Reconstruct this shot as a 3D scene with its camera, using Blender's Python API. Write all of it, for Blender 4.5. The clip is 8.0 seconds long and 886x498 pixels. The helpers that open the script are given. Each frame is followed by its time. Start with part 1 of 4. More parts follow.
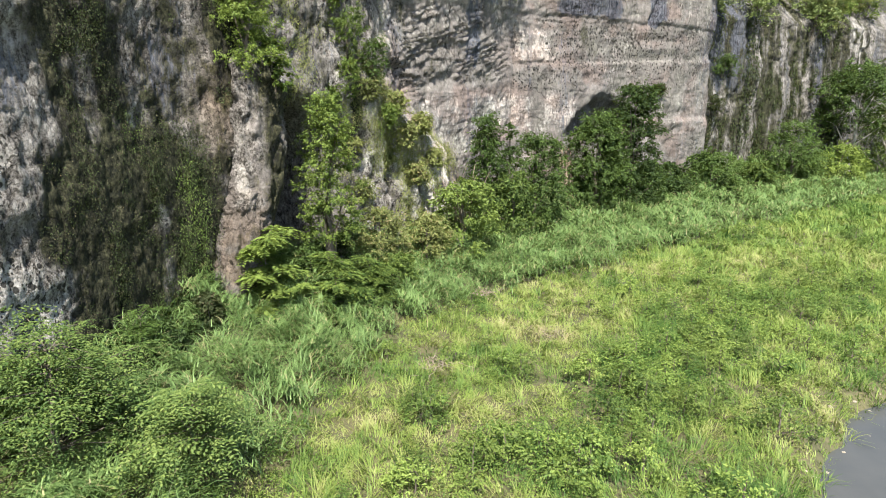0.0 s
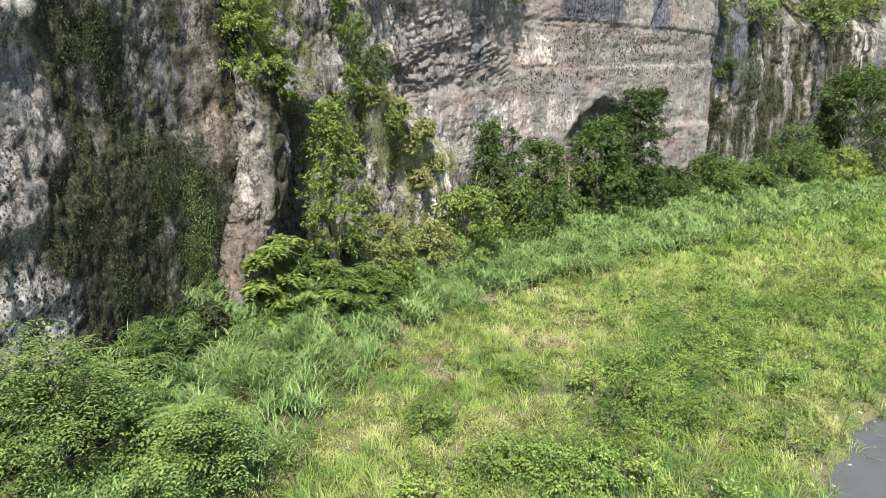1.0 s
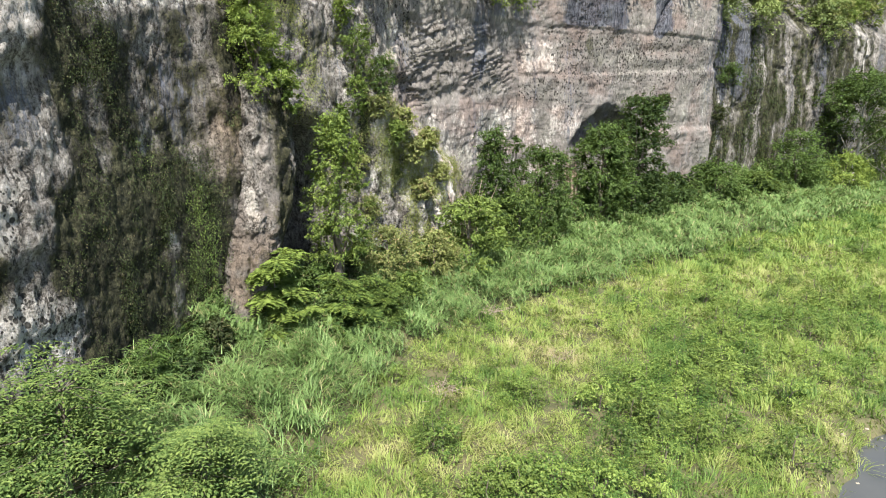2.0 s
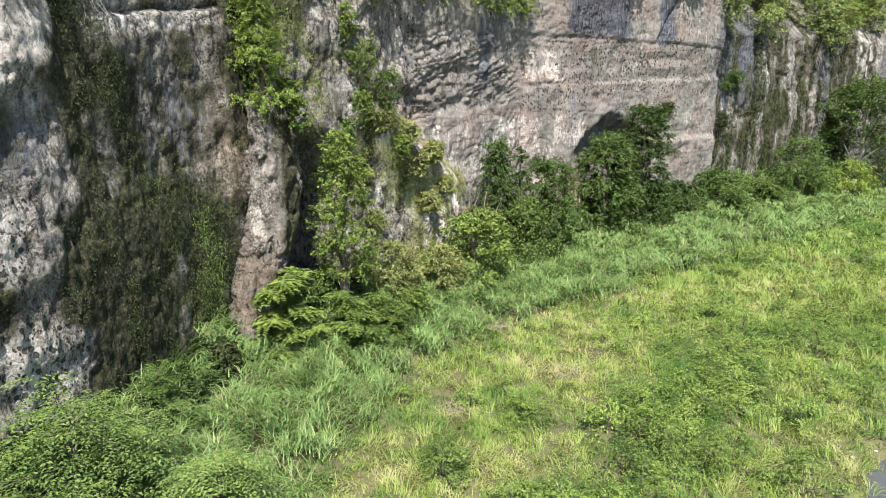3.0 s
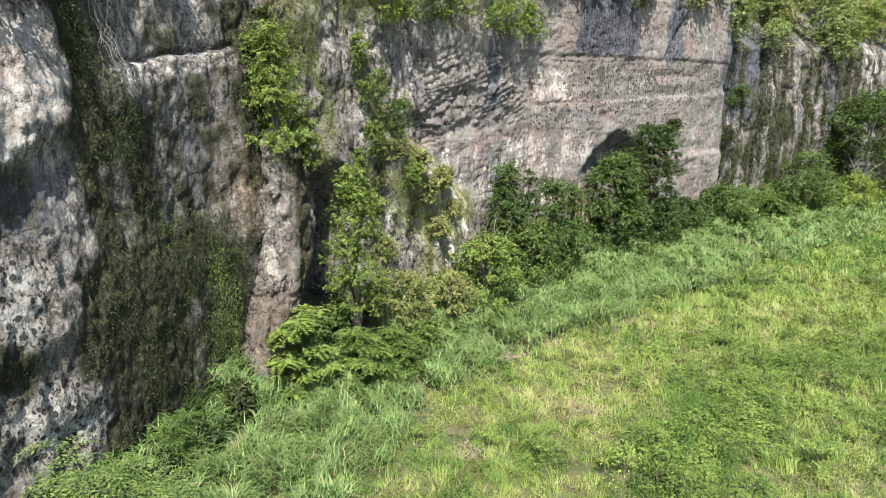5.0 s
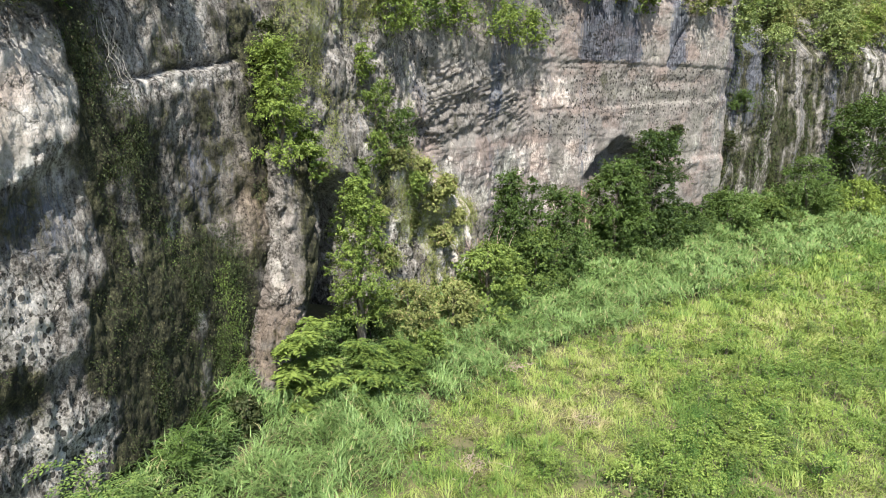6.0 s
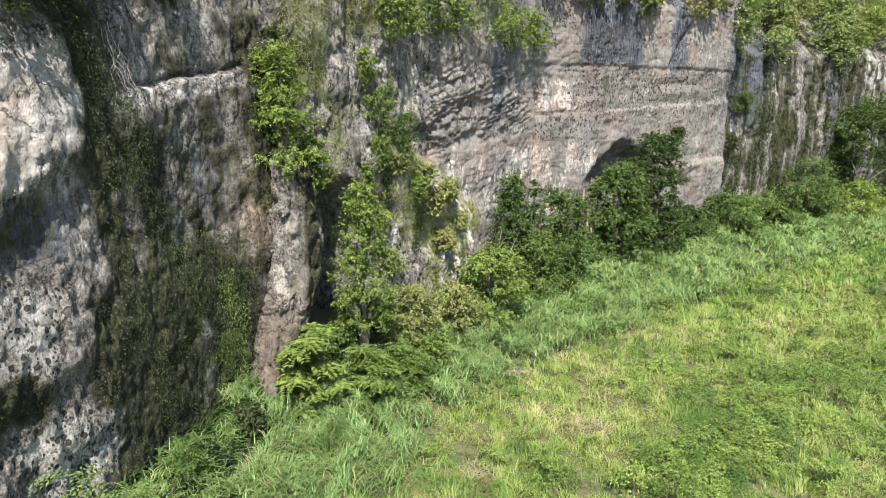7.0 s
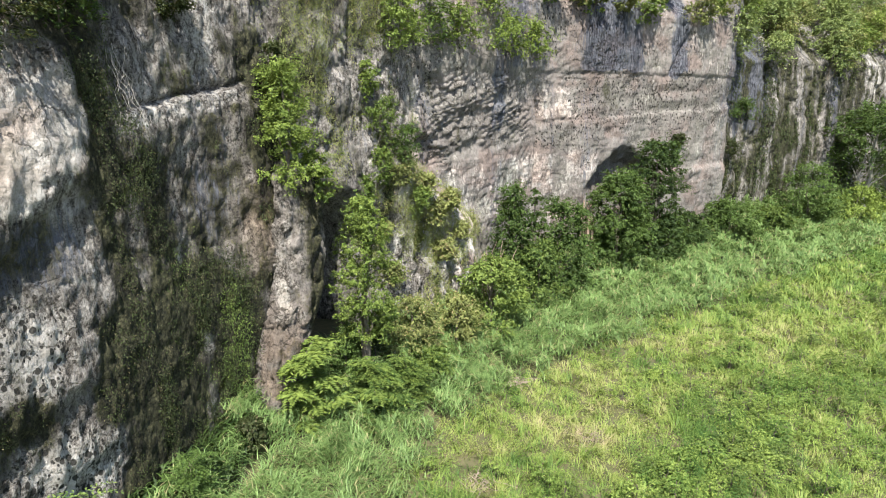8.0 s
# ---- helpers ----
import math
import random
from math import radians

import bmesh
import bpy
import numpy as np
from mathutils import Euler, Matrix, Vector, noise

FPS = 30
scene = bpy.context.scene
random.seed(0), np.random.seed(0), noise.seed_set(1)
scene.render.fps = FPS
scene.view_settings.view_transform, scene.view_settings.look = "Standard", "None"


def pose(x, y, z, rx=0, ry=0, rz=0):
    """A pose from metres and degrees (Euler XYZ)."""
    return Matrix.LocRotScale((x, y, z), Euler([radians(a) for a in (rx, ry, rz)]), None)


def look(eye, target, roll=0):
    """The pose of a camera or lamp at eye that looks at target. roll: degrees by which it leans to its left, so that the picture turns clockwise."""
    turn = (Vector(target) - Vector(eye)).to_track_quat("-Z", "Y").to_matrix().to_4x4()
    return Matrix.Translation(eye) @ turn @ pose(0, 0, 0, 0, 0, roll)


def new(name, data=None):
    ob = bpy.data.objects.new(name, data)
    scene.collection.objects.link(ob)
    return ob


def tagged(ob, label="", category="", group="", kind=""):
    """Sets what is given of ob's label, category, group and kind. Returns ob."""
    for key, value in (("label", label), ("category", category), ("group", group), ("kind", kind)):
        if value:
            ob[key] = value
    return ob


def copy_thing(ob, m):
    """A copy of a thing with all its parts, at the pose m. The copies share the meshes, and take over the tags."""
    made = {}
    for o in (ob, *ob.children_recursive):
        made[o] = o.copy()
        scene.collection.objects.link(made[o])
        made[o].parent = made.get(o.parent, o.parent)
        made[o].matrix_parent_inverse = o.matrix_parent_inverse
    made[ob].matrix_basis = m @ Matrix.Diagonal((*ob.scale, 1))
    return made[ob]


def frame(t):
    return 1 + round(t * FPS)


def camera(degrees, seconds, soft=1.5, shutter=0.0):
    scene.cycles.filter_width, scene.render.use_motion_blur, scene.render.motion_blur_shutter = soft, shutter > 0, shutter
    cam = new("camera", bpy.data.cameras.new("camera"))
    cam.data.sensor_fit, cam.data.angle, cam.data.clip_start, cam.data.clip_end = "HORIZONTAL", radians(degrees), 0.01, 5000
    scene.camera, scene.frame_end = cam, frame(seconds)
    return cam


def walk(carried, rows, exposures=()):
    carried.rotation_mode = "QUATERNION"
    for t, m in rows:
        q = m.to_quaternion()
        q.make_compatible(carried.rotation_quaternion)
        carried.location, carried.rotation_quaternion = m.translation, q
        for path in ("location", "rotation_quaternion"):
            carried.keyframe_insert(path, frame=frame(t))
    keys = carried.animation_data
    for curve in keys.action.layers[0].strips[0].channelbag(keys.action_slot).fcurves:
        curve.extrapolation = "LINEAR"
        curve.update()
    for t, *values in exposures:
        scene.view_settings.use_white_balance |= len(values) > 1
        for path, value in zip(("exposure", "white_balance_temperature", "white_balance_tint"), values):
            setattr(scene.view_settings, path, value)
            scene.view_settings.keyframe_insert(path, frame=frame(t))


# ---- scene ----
cam = camera(74.5, 8.0, 1.0)
METRES, EYE, TILT, LEAN, TURN = 7.0, 16.0, -15.0, 0.0, 0.0
ROWS = [
    (0.0, 0.0, 0.0, 0.0, 0.0, 0.0, 0.0),
    (0.5, -0.0149, 0.0042, 0.0259, -0.0, -0.01, -0.04),
    (1.0, -0.0361, 0.0094, 0.0759, -0.01, -0.02, -0.08),
    (1.5, -0.0586, 0.0152, 0.1294, -0.02, -0.04, -0.11),
    (3.0, -0.1427, 0.0384, 0.3541, -0.05, -0.09, -0.18),
    (3.5, -0.1742, 0.0463, 0.4351, -0.06, -0.1, -0.2),
    (4.0, -0.205, 0.0538, 0.5097, -0.08, -0.12, -0.22),
    (4.5, -0.2384, 0.0606, 0.5964, -0.08, -0.15, -0.26),
    (5.0, -0.2658, 0.0646, 0.6694, -0.09, -0.15, -0.27),
    (6.5, -0.3248, 0.0662, 0.7897, -0.08, -0.09, -0.27),
    (7.0, -0.3371, 0.0652, 0.8156, -0.09, -0.12, -0.27),
    (7.5, -0.3442, 0.0552, 0.8898, -0.08, -0.13, -0.26),
    (8.0, -0.35, 0.0478, 0.9243, -0.07, -0.08, -0.25),
]
walk(cam, [(t, pose(0, 0, EYE, TILT, LEAN, TURN) @ pose(METRES * x, METRES * y, METRES * z, 90 + pitch, roll, yaw)) for t, x, y, z, yaw, pitch, roll in ROWS])
# ---------------------------------------------------------------- world and sun
SUN_TO = Vector((0.025, -0.54, 0.84)).normalized()
world = bpy.data.worlds.new("sky")
scene.world = world
world.use_nodes = True
wn = world.node_tree.nodes
sky = wn.new("ShaderNodeTexSky")
sky.sky_type = "NISHITA"
sky.sun_disc = False
sky.sun_elevation = math.asin(SUN_TO.z)
sky.sun_rotation = math.atan2(SUN_TO.x, SUN_TO.y)
wn["Background"].inputs["Strength"].default_value = 0.085
world.node_tree.links.new(sky.outputs["Color"], wn["Background"].inputs["Color"])
sun = new("sun", bpy.data.lights.new("sun", "SUN"))
sun.data.energy, sun.data.angle, sun.data.color = 4.6, radians(0.5), (1.0, 0.95, 0.87)
sun.matrix_world = look(SUN_TO * 80, (0, 0, 0))
scene.view_settings.exposure = 1.5


# ---------------------------------------------------------------- numeric helpers
def smooth(a, b, x):
    k = np.clip((np.asarray(x, float) - a) / (b - a), 0, 1)
    return k * k * (3 - 2 * k)


def lattice(ix, iy, iz):
    h = (ix * 374761393 + iy * 668265263 + iz * 2147483647) & 0xFFFFFFFF
    h = ((h ^ (h >> 13)) * 1274126177) & 0xFFFFFFFF
    h = ((h ^ (h >> 16)) * 2246822519) & 0xFFFFFFFF
    return (h & 0xFFFFFF) / float(0xFFFFFF)


def vnoise(x, y, z):
    x, y, z = np.broadcast_arrays(np.asarray(x, float), np.asarray(y, float), np.asarray(z, float))
    ix, iy, iz = (np.floor(a).astype(np.int64) for a in (x, y, z))
    fx, fy, fz = x - ix, y - iy, z - iz
    fx, fy, fz = (f * f * (3 - 2 * f) for f in (fx, fy, fz))
    out = 0
    for dx in (0, 1):
        for dy in (0, 1):
            for dz in (0, 1):
                w = (fx if dx else 1 - fx) * (fy if dy else 1 - fy) * (fz if dz else 1 - fz)
                out = out + w * lattice(ix + dx, iy + dy, iz + dz)
    return out


def fbm(x, y, z, octaves=4, gain=0.5):
    total, amp, norm = 0, 1.0, 0.0
    for k in range(octaves):
        total = total + amp * vnoise(x * 2 ** k + 17 * k, y * 2 ** k + 5 * k, z * 2 ** k + 11 * k)
        norm += amp
        amp *= gain
    return total / norm


def cells(x, y, seed=0):
    """Distance to the nearest of one jittered point per unit cell."""
    ix, iy = np.floor(x).astype(np.int64), np.floor(y).astype(np.int64)
    best = np.full(np.shape(x), 9.0)
    for dx in (-1, 0, 1):
        for dy in (-1, 0, 1):
            jx, jy = ix + dx, iy + dy
            px, py = jx + lattice(jx, jy, seed + 1 + 0 * jx), jy + lattice(jx, jy, seed + 7 + 0 * jx)
            best = np.minimum(best, (px - x) ** 2 + (py - y) ** 2)
    return np.sqrt(best)


def spline(points, per=24):
    """Catmull-Rom curve through plan points."""
    p = np.array(points, float)
    p = np.vstack([2 * p[0] - p[1], p, 2 * p[-1] - p[-2]])
    u = np.linspace(0, 1, per, endpoint=False)[:, None]
    out = []
    for a, b, c, d in zip(p, p[1:], p[2:], p[3:]):
        out.append(0.5 * (2 * b + (c - a) * u + (2 * a - 5 * b + 4 * c - d) * u ** 2 + (3 * b - a - 3 * c + d) * u ** 3))
    return np.vstack([*out, p[-2:-1]])


def mesh_arrays(name, verts, polys, material=None, smooth_faces=False, attributes=None, colour=None):
    """A mesh from a vertex array and a list of (n, k) index arrays."""
    me = bpy.data.meshes.new(name)
    verts = np.asarray(verts, np.float32)
    me.vertices.add(len(verts))
    me.vertices.foreach_set("co", verts.ravel())
    loops = np.concatenate([p.ravel() for p in polys]).astype(np.int32)
    sizes = np.concatenate([np.full(len(p), p.shape[1], np.int32) for p in polys])
    starts = np.concatenate([[0], np.cumsum(sizes)[:-1]]).astype(np.int32)
    me.loops.add(len(loops))
    me.loops.foreach_set("vertex_index", loops)
    me.polygons.add(len(sizes))
    me.polygons.foreach_set("loop_start", starts)
    me.polygons.foreach_set("loop_total", sizes)
    if smooth_faces:
        me.polygons.foreach_set("use_smooth", np.ones(len(sizes), bool))
    for key, values in (attributes or {}).items():
        at = me.attributes.new(key, "FLOAT", "POINT")
        at.data.foreach_set("value", np.asarray(values, np.float32).ravel())
    me.update(calc_edges=True)
    if material:
        me.materials.append(material)
    return me


def thing(name, label, category, group="", place=(0, 0, 0)):
    ob = new(name)
    ob.location = place
    return tagged(ob, label, category, group)


def part(name, mesh, parent, label=""):
    ob = new(name, mesh)
    ob.parent = parent
    if label:
        ob["label"] = label
    return ob


# ---------------------------------------------------------------- materials
def material(name):
    m = bpy.data.materials.new(name)
    m.use_nodes = True
    nt = m.node_tree
    nt.nodes.clear()
    out = nt.nodes.new("ShaderNodeOutputMaterial")
    return m, nt, out


def node(nt, kind, **inputs):
    n = nt.nodes.new(kind)
    for key, value in inputs.items():
        sock = n.inputs[key.replace("_", " ")]
        if isinstance(value, bpy.types.NodeSocket):
            nt.links.new(value, sock)
        else:
            sock.default_value = value
    return n


def mix(nt, fac, a, b, blend="MIX"):
    n = nt.nodes.new("ShaderNodeMix")
    n.data_type, n.blend_type = "RGBA", blend
    for sock, value in ((n.inputs[0], fac), (n.inputs[6], a), (n.inputs[7], b)):
        if isinstance(value, bpy.types.NodeSocket):
            nt.links.new(value, sock)
        else:
            sock.default_value = (*value, 1) if isinstance(value, tuple) and len(value) == 3 else value
    return n.outputs[2]


def calc(nt, op, a, b=0.5, c=0.0):
    n = nt.nodes.new("ShaderNodeMath")
    n.operation = op
    for sock, value in zip(n.inputs, (a, b, c)):
        if isinstance(value, bpy.types.NodeSocket):
            nt.links.new(value, sock)
        else:
            sock.default_value = value
    return n.outputs[0]


def ramp(nt, value, stops):
    n = nt.nodes.new("ShaderNodeValToRGB")
    els = n.color_ramp.elements
    while len(els) < len(stops):
        els.new(0.5)
    for el, (pos, col) in zip(els, stops):
        el.position = pos
        el.color = (*col, 1) if isinstance(col, tuple) else (col, col, col, 1)
    nt.links.new(value, n.inputs[0])
    return n.outputs[0]


def world_coords(nt, scale=(1, 1, 1)):
    g = nt.nodes.new("ShaderNodeNewGeometry")
    mp = node(nt, "ShaderNodeMapping", Vector=g.outputs["Position"], Scale=scale)
    return mp.outputs[0]


def noise_tex(nt, coords, scale, detail=4, rough=0.6):
    return node(nt, "ShaderNodeTexNoise", Vector=coords, Scale=scale, Detail=detail, Roughness=rough).outputs["Fac"]


def attr(nt, name):
    a = nt.nodes.new("ShaderNodeAttribute")
    a.attribute_name = name
    return a.outputs["Fac"]


def leaf_material(name, dark, light, dry=None, sheen=0.6, through_light=0.28, patch=0.35, gloss=0.025):
    """Foliage: diffuse and translucent leaf with a soft gloss, tone varied from leaf to leaf and patch to patch."""
    m, nt, out = material(name)
    rand = nt.nodes.new("ShaderNodeNewGeometry").outputs["Random Per Island"]
    obj = nt.nodes.new("ShaderNodeObjectInfo").outputs["Random"]
    big = noise_tex(nt, world_coords(nt), patch, 3)
    clump = noise_tex(nt, world_coords(nt), 1.5, 3, 0.65)
    fac = calc(nt, "ADD", calc(nt, "MULTIPLY", rand, 0.36), calc(nt, "ADD", calc(nt, "MULTIPLY", big, 0.26), calc(nt, "MULTIPLY", clump, 0.38)))
    fac = calc(nt, "ADD", fac, calc(nt, "MULTIPLY_ADD", obj, 0.24, -0.12))
    col = mix(nt, ramp(nt, fac, [(0.30, 0.0), (0.70, 1.0)]), dark, light)
    if dry:
        old = noise_tex(nt, world_coords(nt), 1.7, 2)
        sel = calc(nt, "GREATER_THAN", calc(nt, "ADD", calc(nt, "MULTIPLY", rand, 0.5), calc(nt, "MULTIPLY", old, 0.5)), 0.72)
        col = mix(nt, sel, col, dry)
    diff = node(nt, "ShaderNodeBsdfDiffuse", Color=col)
    tr = node(nt, "ShaderNodeBsdfTranslucent", Color=mix(nt, 0.3, col, (0.26, 0.30, 0.05), "MIX"))
    gl = node(nt, "ShaderNodeBsdfGlossy", Color=(0.8, 0.9, 0.7, 1), Roughness=sheen)
    a = node(nt, "ShaderNodeMixShader", Fac=through_light)
    nt.links.new(diff.outputs[0], a.inputs[1]), nt.links.new(tr.outputs[0], a.inputs[2])
    b = node(nt, "ShaderNodeMixShader", Fac=gloss)
    nt.links.new(a.outputs[0], b.inputs[1]), nt.links.new(gl.outputs[0], b.inputs[2])
    nt.links.new(b.outputs[0], out.inputs[0])
    return m


def meadow_material(name):
    """Grass and weeds whose tone follows the lush and dry patches of the meadow (attribute tone: 0 lush, 1 lime, 2 straw)."""
    m, nt, out = material(name)
    rand = nt.nodes.new("ShaderNodeNewGeometry").outputs["Random Per Island"]
    tone = calc(nt, "MULTIPLY", attr(nt, "tone"), 0.5)
    fac = calc(nt, "ADD", tone, calc(nt, "MULTIPLY_ADD", rand, 0.36, -0.18))
    col = ramp(nt, fac, [(0.0, (0.055, 0.118, 0.024)), (0.22, (0.125, 0.205, 0.042)), (0.48, (0.225, 0.295, 0.066)), (0.75, (0.33, 0.335, 0.13)), (1.0, (0.40, 0.335, 0.205))])
    diff = node(nt, "ShaderNodeBsdfDiffuse", Color=col)
    tr = node(nt, "ShaderNodeBsdfTranslucent", Color=col)
    gl = node(nt, "ShaderNodeBsdfGlossy", Color=(0.8, 0.9, 0.7, 1), Roughness=0.6)
    a = node(nt, "ShaderNodeMixShader", Fac=0.35)
    nt.links.new(diff.outputs[0], a.inputs[1]), nt.links.new(tr.outputs[0], a.inputs[2])
    b = node(nt, "ShaderNodeMixShader", Fac=0.025)
    nt.links.new(a.outputs[0], b.inputs[1]), nt.links.new(gl.outputs[0], b.inputs[2])
    nt.links.new(b.outputs[0], out.inputs[0])
    return m


def rock_material():
    """Weathered limestone: mottled grey ground with pale fresh faces, warm tufa, black algae streaks and moss;
    attributes say where each grows, and the algae and moss ones also carry painted shade.
    """
    m, nt, out = material("limestone")
    w = world_coords(nt)
    mott = noise_tex(nt, world_coords(nt, (1, 1, 0.5)), 3.2, 9, 0.72)
    grain = noise_tex(nt, w, 8.0, 6, 0.78)
    fine = calc(nt, "ADD", calc(nt, "MULTIPLY", mott, 0.62), calc(nt, "MULTIPLY", grain, 0.38))
    mid = noise_tex(nt, w, 0.8, 6, 0.68)
    drip = noise_tex(nt, world_coords(nt, (6.0, 6.0, 0.5)), 1.0, 5, 0.7)
    flute = noise_tex(nt, world_coords(nt, (2.6, 2.6, 0.35)), 1.0, 7, 0.72)
    facet = node(nt, "ShaderNodeTexVoronoi", Vector=world_coords(nt, (1, 1, 0.8)), Scale=2.4, Detail=4.0, Roughness=0.65, Randomness=1.0).outputs["Distance"]
    bed = attr(nt, "bed")
    grey = ramp(nt, fine, [(0.40, (0.030, 0.027, 0.022)), (0.46, (0.11, 0.10, 0.088)), (0.52, (0.235, 0.22, 0.20)), (0.62, (0.41, 0.39, 0.362))])
    pale = ramp(nt, calc(nt, "ADD", calc(nt, "MULTIPLY", mid, 0.5), calc(nt, "MULTIPLY", fine, 0.5)), [(0.36, (0.20, 0.185, 0.165)), (0.46, (0.36, 0.34, 0.305)), (0.62, (0.56, 0.545, 0.515))])
    warm = ramp(nt, fine, [(0.34, (0.066, 0.061, 0.056)), (0.42, (0.148, 0.137, 0.126)), (0.62, (0.252, 0.233, 0.216))])
    moss_shade = ramp(nt, fine, [(0.42, (0.012, 0.014, 0.008)), (0.52, (0.042, 0.043, 0.022)), (0.64, (0.14, 0.132, 0.075))])
    algae_shade = mix(nt, ramp(nt, drip, [(0.4, 0.0), (0.62, 1.0)]), (0.026, 0.03, 0.042), (0.135, 0.143, 0.165))

    def soft(key, by, width, edge=0.06):
        return ramp(nt, calc(nt, "ADD", attr(nt, key), calc(nt, "MULTIPLY_ADD", by, width, -width / 2)), [(0.5 - edge, 0.0), (0.5 + edge, 1.0)])
    col = mix(nt, soft("warm", mid, 0.8), grey, warm)
    col = mix(nt, soft("pale", fine, 1.3, 0.09), col, pale)
    col = mix(nt, soft("algae_shade", drip, 1.3, 0.10), col, algae_shade)
    col = mix(nt, soft("moss_shade", calc(nt, "ADD", calc(nt, "MULTIPLY", flute, 0.2), calc(nt, "ADD", calc(nt, "MULTIPLY", fine, 0.5), calc(nt, "MULTIPLY", mid, 0.3))), 2.6, 0.10), col, moss_shade)
    # dark lichen specks and drip lines
    speck = ramp(nt, grain, [(0.40, 0.0), (0.50, 1.0)])
    patchy = ramp(nt, noise_tex(nt, w, 0.45, 4, 0.6), [(0.40, 0.0), (0.58, 1.0)])
    col = mix(nt, calc(nt, "MULTIPLY", calc(nt, "MULTIPLY_ADD", patchy, 0.5, 0.18), calc(nt, "MULTIPLY_ADD", bed, -0.6, 1.0)), col, mix(nt, speck, (0.30, 0.29, 0.27), (1.0, 1.0, 1.0)), "MULTIPLY")
    col = mix(nt, calc(nt, "MULTIPLY_ADD", bed, -0.28, 0.30), col, ramp(nt, drip, [(0.36, 0.45), (0.54, 1.0)]), "MULTIPLY")
    layer = noise_tex(nt, world_coords(nt, (0.3, 0.3, 3.6)), 1.0, 7, 0.7)
    col = mix(nt, calc(nt, "MULTIPLY", bed, 0.22), col, ramp(nt, layer, [(0.36, (0.36, 0.33, 0.31)), (0.48, (1.0, 1.0, 1.0))]), "MULTIPLY")
    stain = noise_tex(nt, world_coords(nt, (0.35, 0.35, 0.16)), 1.0, 5, 0.65)
    col = mix(nt, 0.4, col, ramp(nt, stain, [(0.38, (0.50, 0.48, 0.47)), (0.56, (1.0, 1.0, 1.0))]), "MULTIPLY")
    blush = noise_tex(nt, world_coords(nt, (0.22, 0.22, 0.3)), 1.0, 4, 0.6)
    col = mix(nt, calc(nt, "MULTIPLY", bed, 0.6), col, ramp(nt, blush, [(0.38, (1.0, 0.80, 0.74)), (0.50, (1.0, 0.98, 0.97)), (0.62, (0.90, 0.94, 0.87))]), "MULTIPLY")
    col = mix(nt, attr(nt, "tan"), col, (0.98, 0.80, 0.64), "MULTIPLY")
    # joints and cracks
    wobble = node(nt, "ShaderNodeTexNoise", Vector=w, Scale=0.9, Detail=5.0, Roughness=0.65).outputs["Color"]
    bentw = node(nt, "ShaderNodeVectorMath", Vector=world_coords(nt, (0.30, 0.30, 0.42)))
    bentw.operation = "MULTIPLY_ADD"
    nt.links.new(wobble, bentw.inputs[0])
    bentw.inputs[1].default_value = (0.55, 0.55, 0.55)
    nt.links.new(world_coords(nt, (0.30, 0.30, 0.42)), bentw.inputs[2])
    edge_tex = node(nt, "ShaderNodeTexVoronoi", Vector=bentw.outputs[0], Scale=1.0)
    edge_tex.feature = "DISTANCE_TO_EDGE"
    crack = calc(nt, "MULTIPLY", ramp(nt, edge_tex.outputs["Distance"], [(0.004, 1.0), (0.016, 0.0)]), ramp(nt, stain, [(0.44, 1.0), (0.54, 0.0)]))
    col = mix(nt, calc(nt, "MULTIPLY", crack, 0.6), col, (0.03, 0.027, 0.024))
    # solution pits in the bare faces, the shade inside them painted near-black
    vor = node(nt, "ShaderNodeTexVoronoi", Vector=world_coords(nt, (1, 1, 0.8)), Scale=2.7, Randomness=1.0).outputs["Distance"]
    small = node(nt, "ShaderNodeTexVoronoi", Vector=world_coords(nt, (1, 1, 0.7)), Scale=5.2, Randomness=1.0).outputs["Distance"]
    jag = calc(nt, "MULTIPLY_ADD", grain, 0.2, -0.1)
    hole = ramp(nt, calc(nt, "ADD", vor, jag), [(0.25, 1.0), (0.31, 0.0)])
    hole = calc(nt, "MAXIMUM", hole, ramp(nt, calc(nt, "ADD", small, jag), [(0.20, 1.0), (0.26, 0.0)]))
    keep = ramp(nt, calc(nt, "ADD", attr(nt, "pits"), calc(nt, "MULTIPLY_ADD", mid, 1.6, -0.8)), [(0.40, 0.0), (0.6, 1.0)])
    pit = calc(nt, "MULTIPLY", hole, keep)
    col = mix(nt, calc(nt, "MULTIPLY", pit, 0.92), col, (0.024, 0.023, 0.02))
    height = calc(nt, "ADD", calc(nt, "MULTIPLY", mott, 0.8), calc(nt, "MULTIPLY", grain, 0.3))
    height = calc(nt, "SUBTRACT", height, calc(nt, "MULTIPLY", facet, 0.4))
    height = calc(nt, "MULTIPLY", height, calc(nt, "MULTIPLY_ADD", patchy, 0.6, 0.4))
    height = calc(nt, "MULTIPLY", height, calc(nt, "MULTIPLY_ADD", bed, -0.7, 1.0))
    height = calc(nt, "ADD", height, calc(nt, "MULTIPLY", flute, calc(nt, "MULTIPLY_ADD", bed, -0.26, 0.3)))
    height = calc(nt, "ADD", height, calc(nt, "MULTIPLY", calc(nt, "MULTIPLY", layer, bed), 0.3))
    height = calc(nt, "SUBTRACT", height, calc(nt, "MULTIPLY", pit, 0.5))
    height = calc(nt, "SUBTRACT", height, calc(nt, "MULTIPLY", crack, 0.3))
    bump = node(nt, "ShaderNodeBump", Height=height, Strength=1.0, Distance=0.3)
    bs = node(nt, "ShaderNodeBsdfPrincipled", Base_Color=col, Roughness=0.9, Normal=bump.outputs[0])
    bs.inputs["Specular IOR Level"].default_value = 0.25
    nt.links.new(bs.outputs[0], out.inputs[0])
